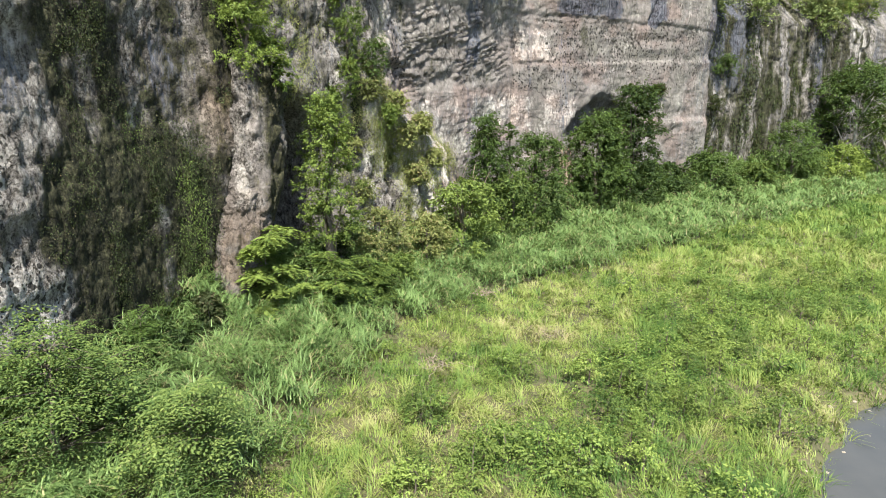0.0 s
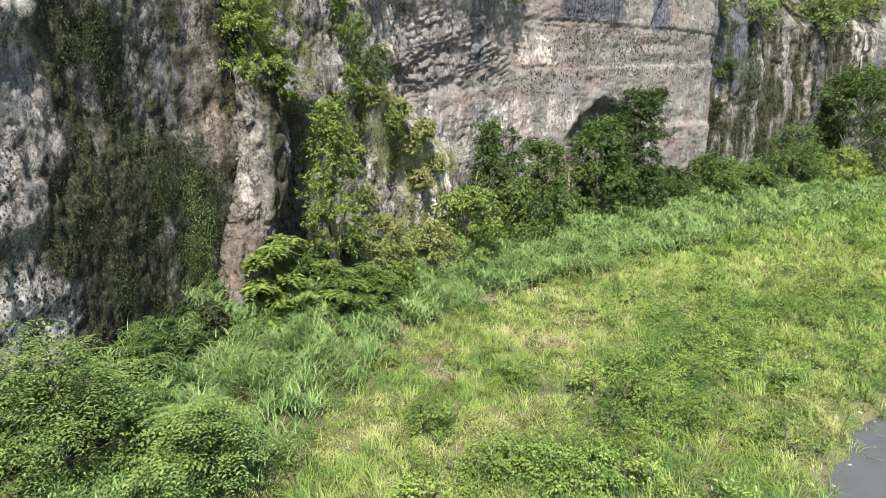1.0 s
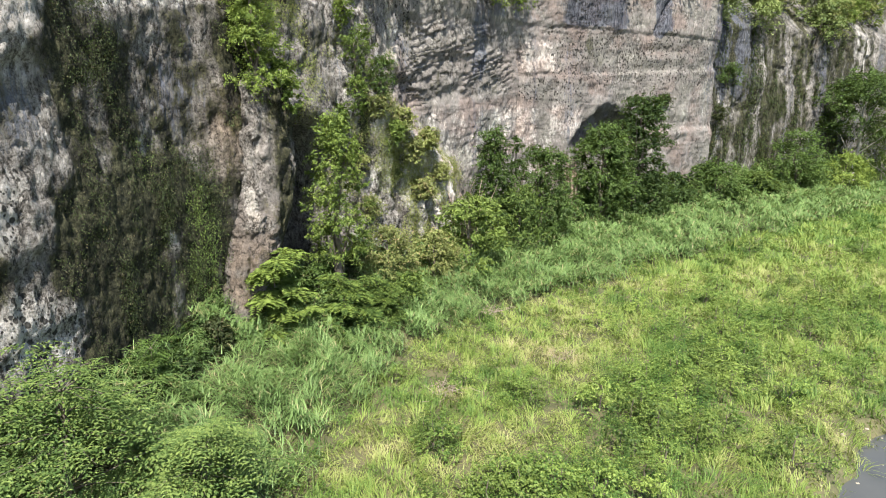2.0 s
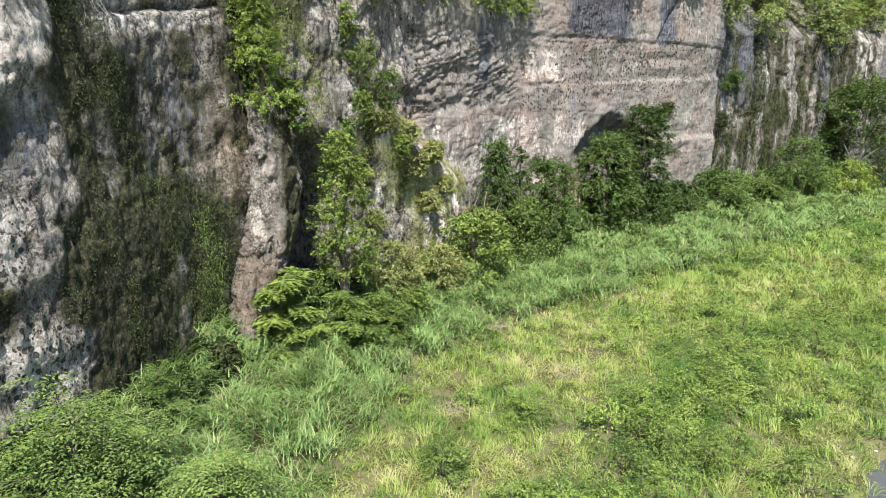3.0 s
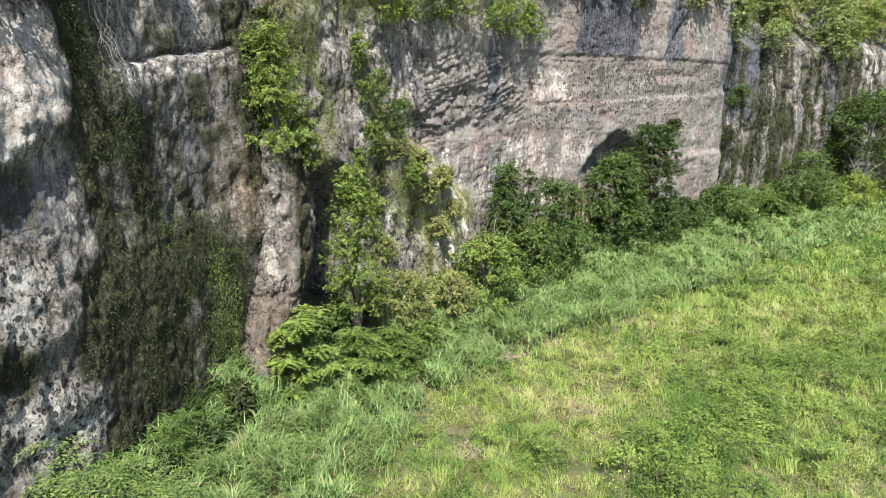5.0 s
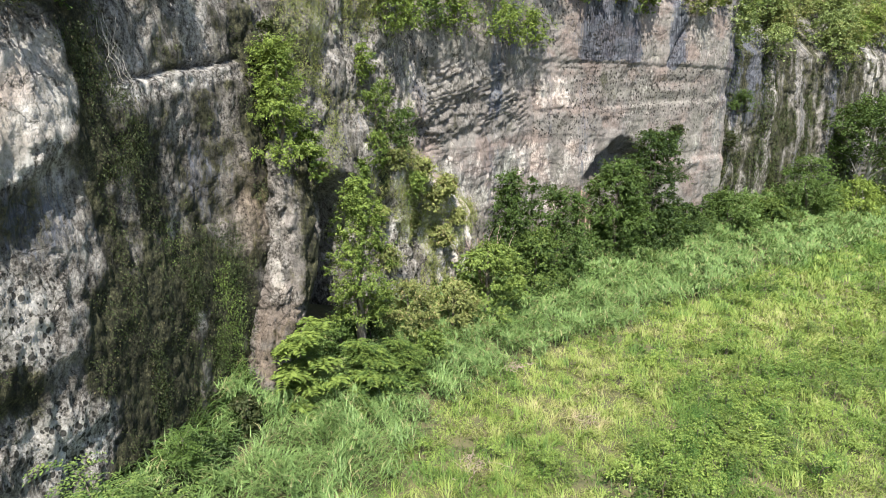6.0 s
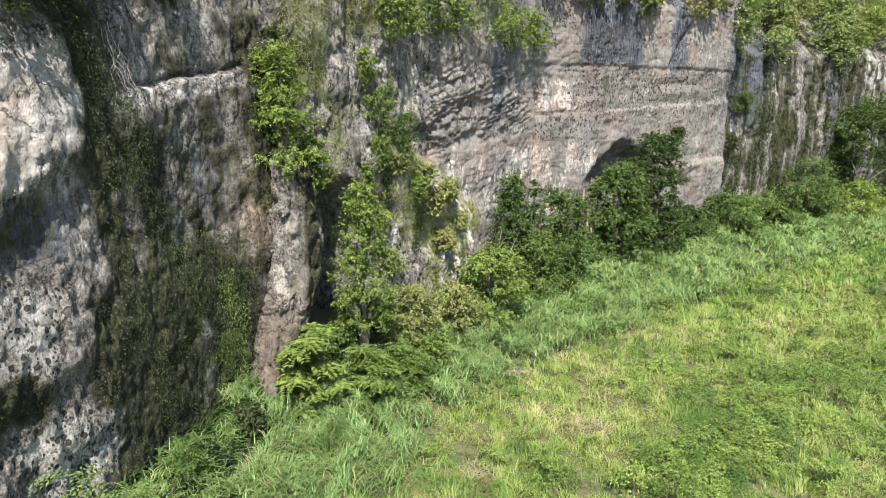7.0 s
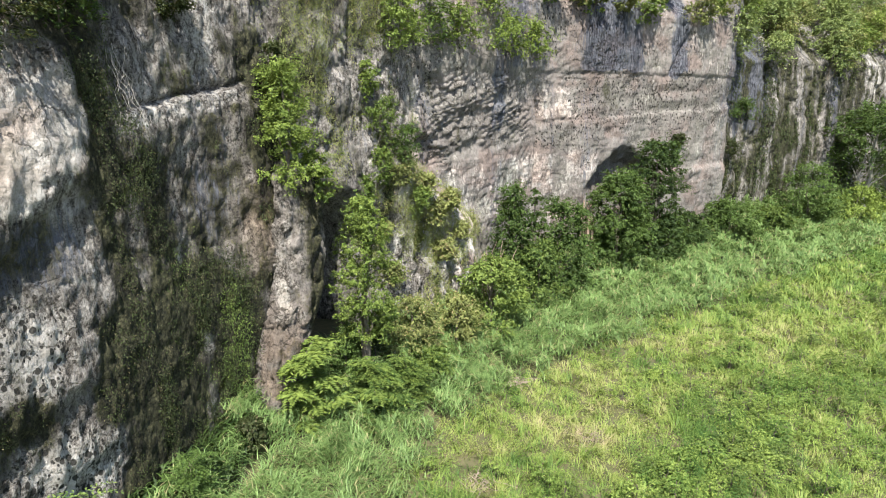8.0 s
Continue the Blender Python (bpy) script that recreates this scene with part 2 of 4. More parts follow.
    return m


def simple_material(name, a, b, scale, rough, bump=0.3, stretch=(1, 1, 1)):
    m, nt, out = material(name)
    n = noise_tex(nt, world_coords(nt, stretch), scale, 6, 0.65)
    fine = noise_tex(nt, world_coords(nt, stretch), scale * 6, 4, 0.7)
    col = mix(nt, ramp(nt, calc(nt, "ADD", calc(nt, "MULTIPLY", n, 0.6), calc(nt, "MULTIPLY", fine, 0.4)), [(0.35, 0.0), (0.65, 1.0)]), a, b)
    bp = node(nt, "ShaderNodeBump", Height=fine, Strength=bump, Distance=0.1)
    bs = node(nt, "ShaderNodeBsdfPrincipled", Base_Color=col, Roughness=rough, Normal=bp.outputs[0])
    nt.links.new(bs.outputs[0], out.inputs[0])
    return m


def water_material():
    m, nt, out = material("river_water")
    ripples = noise_tex(nt, world_coords(nt, (1, 2.2, 1)), 2.2, 4, 0.6)
    silt = noise_tex(nt, world_coords(nt), 0.35, 4, 0.6)
    bp = node(nt, "ShaderNodeBump", Height=ripples, Strength=0.12, Distance=0.05)
    bs = node(nt, "ShaderNodeBsdfPrincipled", Base_Color=mix(nt, silt, (0.045, 0.05, 0.05), (0.085, 0.085, 0.08)), Roughness=0.08, IOR=1.33, Normal=bp.outputs[0])
    nt.links.new(bs.outputs[0], out.inputs[0])
    return m


ROCK = rock_material()
SOIL = simple_material("meadow_soil", (0.035, 0.042, 0.016), (0.12, 0.105, 0.05), 0.6, 0.95)
SAND = simple_material("river_sand", (0.24, 0.20, 0.15), (0.42, 0.37, 0.29), 1.2, 0.95)
BARK = simple_material("bark", (0.07, 0.055, 0.04), (0.19, 0.16, 0.125), 2.0, 0.9, 0.6, (1, 1, 0.25))
PALE_BARK = simple_material("pale_bark", (0.26, 0.235, 0.2), (0.46, 0.43, 0.38), 2.0, 0.85, 0.4, (1, 1, 0.3))
WATER = water_material()
MEADOW = meadow_material("meadow_blades")
CANE = leaf_material("cane_leaves", (0.035, 0.085, 0.028), (0.19, 0.285, 0.095), (0.30, 0.28, 0.14), 0.5, 0.28, 0.35, 0.025)
LEAF_DARK = leaf_material("deep_green_leaves", (0.015, 0.034, 0.01), (0.085, 0.14, 0.03))
LEAF_MID = leaf_material("green_leaves", (0.035, 0.07, 0.016), (0.17, 0.23, 0.05))
LEAF_LIME = leaf_material("lime_leaves", (0.05, 0.09, 0.018), (0.225, 0.295, 0.06))
LEAF_OLIVE = leaf_material("olive_leaves", (0.09, 0.11, 0.035), (0.26, 0.285, 0.095), (0.30, 0.24, 0.12))
LEAF_MEADOW = leaf_material("meadow_shrub_leaves", (0.075, 0.14, 0.028), (0.25, 0.33, 0.075))
LEAF_SLOPE = leaf_material("slope_leaves", (0.085, 0.13, 0.045), (0.29, 0.35, 0.125))
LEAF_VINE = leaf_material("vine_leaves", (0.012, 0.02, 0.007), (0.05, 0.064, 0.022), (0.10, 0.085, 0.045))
LEAF_BROAD = leaf_material("broad_leaves", (0.055, 0.10, 0.026), (0.225, 0.295, 0.08), None, 0.6)

# ---------------------------------------------------------------- the cliff
CLIFF_LINE = [(-60, -44), (-38, -20), (-23.5, 0), (-18.6, 11), (-16.4, 20.4), (-14.7, 26.6), (-13.5, 31.4), (-12.2, 35.2), (-10.2, 39.2), (-7.6, 43.6),
              (-5.8, 48), (-2.6, 53.2), (2.6, 59.6), (9, 66.8), (15.6, 70.4), (21.5, 75), (28.5, 79.5), (35, 85), (44, 91), (56, 99), (73, 108), (105, 124), (170, 150)]
curve = spline(CLIFF_LINE)
arc = np.concatenate([[0], np.cumsum(np.hypot(*np.diff(curve, axis=0).T))])


def arc_of(x, y):
    return arc[np.argmin((curve[:, 0] - x) ** 2 + (curve[:, 1] - y) ** 2)]


S_NEAR, S_CAVE, S_FAR, S_END, S_OUT = (arc_of(*p) for p in ((-18.6, 11), (-12.2, 35.2), (-2.6, 53.2), (44, 91), (80, 112)))
steps = np.concatenate([np.arange(0, S_NEAR, 0.9), np.arange(S_NEAR, S_CAVE, 0.095), np.arange(S_CAVE, S_FAR, 0.12), np.arange(S_FAR, S_END, 0.18),
                        np.arange(S_END, S_OUT, 0.4), np.arange(S_OUT, arc[-1], 2.5)])


def on_line(s):
    p = np.stack([np.interp(s, arc, curve[:, k]) for k in (0, 1)], -1)
    q = np.stack([np.interp(s + 0.6, arc, curve[:, k]) - np.interp(s - 0.6, arc, curve[:, k]) for k in (0, 1)], -1)
    q /= np.linalg.norm(q, axis=-1, keepdims=True)
    return p, np.stack([q[..., 1], -q[..., 0]], -1)


def bell(s, z, s0, z0, ws, wz):
    return np.exp(-((s - s0) / ws) ** 2 - ((z - z0) / wz) ** 2)


def cliff_top(s):
    return 33 + 12 * smooth(S_CAVE, S_END, s) + 2.5 * fbm(s * 0.12, 3.3, 0.0, 3)


def ridged(x, y, z, octaves=4, gain=0.55):
    """Sharp-crested noise, 1 on the crests."""
    total, amp, norm = 0, 1.0, 0.0
    for k in range(octaves):
        total = total + amp * (1 - np.abs(2 * vnoise(x * 2 ** k + 3 * k, y * 2 ** k + 9 * k, z * 2 ** k + 7 * k) - 1))
        norm += amp
        amp *= gain
    return total / norm


def box(s, z, s0, s1, z0, z1, soft_s=0.6, soft_z=0.5):
    return smooth(s0 - soft_s, s0 + soft_s, s) * smooth(s1 + soft_s, s1 - soft_s, s) * smooth(z0 - soft_z, z0 + soft_z, z) * smooth(z1 + soft_z, z1 - soft_z, z)


def cliff_depth(s, z):
    """How far the rock stands out from the plan line."""
    far = smooth(S_FAR - 2, S_FAR + 4, s) * (1 - smooth(168, 172, s))
    near = smooth(95, 91, s)
    d = -0.05 * np.maximum(z - 12, 0) * (1 - far)
    d = d + 1.1 * (fbm(s * 0.13, z * 0.10, 1.0, 3) - 0.5) * (1 - 0.5 * far - 0.4 * near)
    d = d + 1.1 * (fbm(s * 0.55, z * 0.16, 5.0, 4) - 0.5) * (1 - 0.8 * far - 0.8 * near)
    d = d + (0.30 + 0.12 * near) * (fbm(s * 1.5, z * 0.9, 9.0, 5, 0.7) - 0.5)
    bx, bz = s + 0.8 * fbm(s * 0.6, z * 0.6, 61.0, 3), z + 0.8 * fbm(s * 0.6, z * 0.6, 67.0, 3)
    rough = 0.25 + 0.1 * near + 0.95 * smooth(0.4, 0.62, fbm(s * 0.16, z * 0.2, 83.0, 3)) * (1 - 0.4 * near)
    d = d - rough * (0.42 * cells(bx * 0.55, bz * 0.38, 3) * (1 - 0.6 * far - 0.7 * near) + 0.26 * cells(bx * 1.3, bz * (1.1 + 0.9 * far) - bx * 0.25, 5) * (1 - 0.6 * far - 0.3 * near) + 0.10 * cells(s * 3.6, z * 3.4, 9))
    d = d - 0.25 * smooth(0.68, 0.86, ridged(s * 0.5, z * 0.35, 3.0, 4)) * (1 - 0.7 * far - 0.5 * near)
    warp = 1.6 * (fbm(s * 0.25, z * 0.25, 15.0, 3) - 0.5)
    strata = vnoise(s * 0.09, z * 0.8 + warp, 13.0)
    d = d + (0.12 + 0.14 * far) * (np.round(strata * 5) / 5 - 0.5)
    return d + features(s, z, far)


def features(s, z, far):
    d = 0.0
    # rock that swells out to meet the pillar, and the dark hollow behind it
    d = d + 1.7 * bell(s, z, 93.0, 13, 2.4, 9.0)
    d = d - 7.5 * np.exp(-np.abs((s - 99.8) / 3.4) ** 3) * smooth(17.0, 12.5, z + 0.5 * np.abs(s - 99.8))
    # buttress whose far side drops back to the bare face
    d = d + 0.15 * smooth(103, 108.5, s) * smooth(113.4, 111.0, s) * smooth(10, 14, z)
    # knoll that carries shrubs
    kz = 17.0 - 0.6 * (s - 110) + 1.2 * (fbm(s * 0.7, 3.0, 95.0, 3) - 0.5)
    knoll = np.exp(-np.abs((s - 112.6) / 7.6) ** 4) * (1 - smooth(kz - 2.6, kz + 0.9, z))
    d = d + knoll * (2.3 + 2.2 * (ridged(s * 0.55, z * 0.1, 91.0, 4, 0.6) - 0.6))
    # scoured hollow of the bare face under its lip: ragged slanting ledges that rise away
    scour = box(s + 1.2 * (fbm(s * 0.4, z * 0.4, 87.0, 3) - 0.5), z, 113.5, 129.5, 16.6 + 0.12 * (s - 121), 23.7, 1.6, 0.9)
    dip = z - 0.27 * s + 1.3 * (fbm(s * 0.3, z * 0.4, 23.0, 3) - 0.5) + 0.35 * (fbm(s * 1.6, z * 1.6, 27.0, 3) - 0.5)
    ledge = vnoise(s * 0.12, dip * 1.15, 25.0)
    shelf = dip * 1.9 + 2.0 * ledge
    broken = smooth(0.34, 0.6, fbm(s * 0.45, z * 0.6, 29.0, 3))
    d = d + scour * (-0.05 + 0.42 * (1 - (shelf - np.floor(shelf))) * broken + 0.5 * (ledge - 0.5) - 0.34 * cells(s * 1.1, dip * 3.4, 33) * (0.3 + 0.7 * broken) * 0.6 - 0.3 * ridged(s * 1.1, dip * 1.8, 35.0, 4))
    # bedding line across the bare face, the block above it stands proud
    d = d + 0.22 * far * smooth(24.25, 24.5, z) * smooth(126, 130, s)
    # white block and the crack under it
    d = d + 0.22 * box(s, z + 0.8 * (fbm(s, z, 5.0, 3) - 0.5), 131.4, 136.4, 19.2, 22.5, 0.5, 0.3) - 0.5 * box(s, z, 130.9, 131.5, 9, 22, 0.25, 2)
    d = d + 0.25 * far * smooth(19.2, 18.9, z - 0.04 * (s - 135)) * smooth(130, 134, s)
    # arched cave at the foot
    arch = 15.3 - 0.12 * np.abs(s - 145.2) ** 1.75 + 2.2 * (fbm(s * 0.5, z * 0.5, 81.0, 3) - 0.5)
    d = d - 1.8 * smooth(arch + 0.8, arch - 1.2, z) * smooth(137.5, 142.0, s) * smooth(153, 148, s)
    # slab corner past the cave
    d = d + 0.9 * np.exp(-((s - 161) / 7) ** 4) + 0.5 * box(s, z, 152, 167.5, 0, 12.5, 0.5, 0.4)
    d = d - 1.1 * smooth(168, 169.5, s) * smooth(182, 176, s)
    # diagonal crack high on the bare face
    d = d - 0.7 * np.exp(-((s - 152.6 - 0.55 * (z - 24)) / 0.45) ** 2) * smooth(23.6, 25, z) * smooth(30, 28, z)
    # wooded slope above the streaked cliff leans back
    d = d - 0.85 * np.maximum(z - 27.0, 0) * smooth(168, 173, s) - 0.7 * np.maximum(z - 31, 0) * smooth(168, 160, s)
    # ledge on the near wall, rising away
    zl = 21.3 + 0.155 * (s - 85)
    d = d + 0.32 * smooth(zl + 0.12, zl - 0.06, z) * smooth(zl - 3.4, zl - 0.7, z) * box(s, z, 84.6, 93, 0, 40, 0.5, 1)
    d = d - 0.3 * np.exp(-((z - zl - 0.1) / 0.12) ** 2) * smooth(84.8, 86.5, s) * smooth(93.5, 92, s)
    # weathered steps of the near wall: faces that slope out, each undercut at its foot
    wob = 1.2 * (fbm(s * 0.5, 2.0, 77.0, 3) - 0.5)
    for hi, lo, amount, right, edge in ((23.4, 18.8, 0.34, 82.9, 0.6), (15.4, 11.6, 0.26, 81.6, 0.9), (11.2, 8.4, 0.22, 81.9, 0.9), (8.2, 5.0, 0.2, 82.2, 1.0)):
        zz = z + wob - (0.5 * (s - 81.4) if hi > 20 else 0.0)
        d = d + amount * smooth(hi + 0.6, lo, zz) * smooth(lo - 0.9, lo, zz) * smooth(right + edge, right - edge, s + wob) * smooth(66, 70, s)
    return d


rows_z = 260
S, J = np.meshgrid(steps, np.linspace(0, 1, rows_z), indexing="ij")
Z = -1.0 + (cliff_top(S) + 1.0) * J
line, outward = on_line(S)
D = cliff_depth(S, Z)
CX, CY = line[..., 0] + outward[..., 0] * D, line[..., 1] + outward[..., 1] * D
CZ = Z + 0.25 * (fbm(S * 0.7, Z * 0.7, 21.0, 3) - 0.5)


def rock_masks(s, z):
    near = 1 - smooth(92, 98, s)
    bare = smooth(111.5, 113, s) * smooth(169, 167.5, s)
    out = smooth(167.5, 170, s)
    n1, n2 = fbm(s * 0.22, z * 0.09, 31.0, 4), fbm(s * 0.9, z * 0.35, 37.0, 5, 0.6)
    streak = fbm(s * 0.9, z * 0.05, 41.0, 3)
    wob, woz = 1.6 * (fbm(s * 0.7, z * 0.7, 43.0, 3) - 0.5), 1.6 * (fbm(s * 0.7, z * 0.7, 47.0, 3) - 0.5)
    ws, wz = s + wob, z + woz
    moss_shade = 0.42 * n1 + 0.72 * n2 - 0.13
    moss_shade = moss_shade - 0.32 * bare - 0.01 * out - 0.10 * near * smooth(17, 21, z) - 0.02 + 0.5 * near * (fbm(s * 0.5, z * 0.42, 45.0, 4, 0.6) - 0.5)
    warm = 0.16 + 0.5 * (n2 - 0.5) + bare * (0.46 + 0.5 * (n1 - 0.5)) - 0.1 * near
    pale = 0.24 + 0.6 * (n2 - 0.5) - 0.04 * out + 0.04 * near * smooth(19, 23, z) - 0.02 * bare
    algae_shade = 0.2 + 0.12 * out + 0.75 * (streak - 0.5)
    pits = 0.62 * bare * smooth(0.4, 0.6, n1) * smooth(15, 17, z) + 0.0 * s
    stripes = fbm(s * 2.0, z * 0.05, 49.0, 4, 0.65)
    moss_shade, algae_shade, pale = moss_shade + 0.7 * out * (stripes - 0.5), algae_shade + 0.5 * bell(s, z, 172, 25, 5.5, 8.0), pale + 0.7 * out * (0.5 - stripes)
    # near wall: pale bulge, blue band of painted shade below it, pitted steps
    for s0, z0, a, b, amount in ((79.6, 20.3, 2.6, 1.4, 0.9), (81.6, 21.4, 1.1, 1.3, 0.85), (82.3, 22.6, 0.5, 0.6, 0.6), (78.0, 18.8, 1.6, 0.7, 0.5), (78.4, 13.0, 1.9, 1.7, 0.48), (79.9, 13.4, 0.8, 1.2, 0.26), (79.2, 8.9, 1.9, 1.4, 0.40), (80.3, 7.0, 1.2, 0.9, 0.22),
                             (87.7, 10.3, 0.45, 1.3, 0.4), (86.6, 14.6, 0.5, 1.0, 0.3), (90.2, 25, 1.0, 2.5, 0.35), (100, 25, 0.7, 2.2, 0.4)):
        g = bell(ws, wz, s0, z0, a, b)
        pale, moss_shade, algae_shade = pale + amount * g, moss_shade - 0.36 * g, algae_shade - 0.25 * g
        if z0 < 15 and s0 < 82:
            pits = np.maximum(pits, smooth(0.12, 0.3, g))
    # Blue-grey shade under the bulge, painted through the algae mask; then a dark grey patch.
    algae_shade = algae_shade + 0.40 * bell(ws, wz, 79.6, 16.8, 2.6, 1.3) + 0.25 * bell(ws, wz, 88.6, 17.2, 1.5, 1.2)
    moss_shade = moss_shade - 0.12 * box(ws, wz, 70, 82.5, 14.6, 19.0, 1.0, 0.6) + 0.12 * box(ws, wz, 81.6, 85.2, 9, 15.2, 0.5, 1.0) + 0.02 * box(ws, wz, 84, 92, 9, 19, 1, 1.5) + 0.24 * box(ws, wz, 81.3, 86.8, 3, 13.6, 0.6, 0.8) + 0.08 * box(ws, wz, 86, 91.5, 4, 14, 1, 1)
    zl = 21.3 + 0.155 * (s - 85)
    # Ledge lip painted paler and less mossy, for the sun on its edge.
    lip = box(s, z - zl, 85, 92.8, -0.75, 0.0, 0.4, 0.2)
    pale, moss_shade = pale + 0.2 * lip * smooth(0.35, 0.6, n2 + 0.1), moss_shade - 0.3 * lip
    # near wall: dark moss runs; those at s 84-86, z 14-20 paint the bulge's diagonal shadow
    for s0, s1, z0, z1, w, amount in ((83.4, 83.2, 18, 30, 0.8, 0.34), (84.2, 83.7, 14, 20, 0.45, 0.24), (82.3, 83.2, 3, 14.5, 0.8, 0.22), (85.9, 85.6, 14.5, 19.5, 0.55, 0.34), (84.6, 85.6, 4, 14.5, 1.2, 0.2), (87, 87, 9, 14.5, 1.6, 0.16),
                                  (89.6, 90.2, 5, 13.5, 0.9, 0.3), (92.6, 92.2, 15, 25, 0.8, 0.26), (94.5, 94, 17, 25, 0.9, 0.3), (97.5, 97, 14, 30, 1.6, 0.12), (105.3, 105.3, 12, 30, 1.0, 0.25), (78.5, 78.5, 10.9, 11.6, 2.6, 0.34)):
        mid = s0 + (s1 - s0) * (z - z0) / (z1 - z0)
        moss_shade = moss_shade + 0.85 * amount * np.exp(-((ws - mid) / w) ** 2) * smooth(z0 - 0.8, z0 + 0.8, wz) * smooth(z1 + 0.8, z1 - 0.8, wz)
    warm = warm + 0.45 * bell(ws, wz, 92, 15.2, 1.2, 1.8) + 0.3 * bell(ws, wz, 111, 18, 1.0, 4)
    # bare face: white block, pink foot, lichen band, dark cave wall
    pale = pale + 0.26 * box(ws, wz, 131.4, 136.2, 19.3, 22.4, 0.6, 0.4) + 0.19 * box(ws, wz, 113, 141, 8, 16.0, 2, 1.0) + 0.12 * box(ws, wz, 153, 166, 11, 16, 2, 1) + 0.6 * bell(ws, wz, 111.8, 21.0, 1.0, 3.2)
    moss_shade = moss_shade + 0.17 * box(ws, wz, 136, 166, 19.5, 24, 2, 1) + 0.22 * box(ws, wz, 114, 130, 17.0, 24, 1, 0.6)
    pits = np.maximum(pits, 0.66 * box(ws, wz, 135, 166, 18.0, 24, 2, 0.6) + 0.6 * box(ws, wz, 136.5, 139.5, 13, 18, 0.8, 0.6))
    warm = warm + 0.3 * box(ws, wz, 116, 146, 6, 16, 3, 2)
    # black streaks that end on the bedding line, and past the corner
    for s0, w, z0, amount in ((141.0, 3.9, 24.4, 0.85), (146.0, 1.4, 24.4, 0.5), (154.2, 1.4, 24.6, 0.55), (170.6, 2.6, 19, 0.5), (128.5, 3.0, 24.4, 0.35), (125, 2.5, 19.5, 0.28), (176, 3, 16, 0.25)):
        algae_shade = algae_shade + amount * np.exp(-np.abs((ws - s0) / w) ** 3) * smooth(z0 - 0.15, z0 + 0.4, z + (0 if z0 == 24.4 else 4 * (streak - 0.5)))
    for s0, w in ((170, 1.6), (185.5, 2.6), (174.5, 1.4), (204, 3), (193, 1.5)):
        moss_shade = moss_shade + 0.22 * np.exp(-((ws - s0) / w) ** 2)
    moss_shade = moss_shade - 0.12 * box(s, z, 95, 113, 8, 30, 2, 2)
    # Knoll flutes: mossy grooves darkened and crests paled, relief shading put into colour.
    crest = ridged(s * 0.55, z * 0.1, 91.0, 4, 0.6) - 0.58
    rocks = box(s, z + 0.6 * (s - 110), 103.5, 121, 2, 16.5, 1, 1)
    moss_shade, pale = moss_shade + rocks * (-0.03 - 0.9 * crest), pale + rocks * (0.04 + 0.7 * crest) + 0.25 * bell(ws, wz, 106.6, 15.0, 0.8, 0.7)
    pale = pale + 0.5 * bell(ws, wz, 210, 25, 3, 7) + 0.15 * bell(ws, wz, 111, 19, 1.4, 4) + 0.18 * bell(ws, wz, 110, 9.5, 5.5, 3.5)
    return {"moss_shade": moss_shade, "warm": warm, "pale": pale, "algae_shade": algae_shade, "pits": pits, "bed": np.clip(bare * (1 - 0.55 * box(s, z, 113, 131, 16.8, 24, 1, 0.6)) + 0.8 * bell(ws, wz, 80, 20.4, 3, 2), 0, 1), "tan": 0.8 * bell(ws, wz, 92, 15.2, 1.4, 2.2) + 0.45 * bell(ws, wz, 111.5, 18, 1.2, 5) + 0.5 * bell(ws, wz, 78.5, 20, 1.5, 1.0)}


masks = rock_masks(S, Z)
n_s = len(steps)
index = np.arange(n_s * rows_z).reshape(n_s, rows_z)
quads = np.stack([index[:-1, :-1], index[1:, :-1], index[1:, 1:], index[:-1, 1:]], -1).reshape(-1, 4)
verts = np.stack([CX, CY, CZ], -1).reshape(-1, 3)
# the plateau behind the edge
back = [verts]
polys = [quads]
edge, last = index[:, -1], len(verts)
out_edge = outward[:, -1]
for k, (away, up) in enumerate(((3, 1.5), (14, 5), (60, 9), (300, 6))):
    ring = np.column_stack([CX[:, -1] - out_edge[:, 0] * away, CY[:, -1] - out_edge[:, 1] * away, CZ[:, -1] + up])
    ids = np.arange(n_s) + last
    last += n_s
    back.append(ring)
    polys.append(np.stack([edge[:-1], edge[1:], ids[1:], ids[:-1]], -1))
    edge = ids
extra = np.zeros(last - len(verts))
flat_masks = {k: np.concatenate([v.ravel(), extra + (0.9 if k == "moss_shade" else 0)]) for k, v in masks.items()}
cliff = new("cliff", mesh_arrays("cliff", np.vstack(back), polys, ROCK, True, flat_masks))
tagged(cliff, "tall weathered grey limestone cliff with moss, black streaks and pale bare faces", "cliff", kind="structure")
cliff_points = np.stack([CX, CY, CZ], -1)
du, dv = np.gradient(cliff_points, axis=0), np.gradient(cliff_points, axis=1)
cliff_normals = np.cross(du, dv)
cliff_normals /= np.linalg.norm(cliff_normals, axis=-1, keepdims=True) + 1e-9

# ---------------------------------------------------------------- ground and river
SHORE = spline([(-6, -60), (3, -20), (8, 4), (12.5, 16), (15.4, 20.4), (18, 23.5), (20.4, 25.9), (23.6, 27.8), (34, 31), (60, 36), (140, 44), (420, 60)], 16)


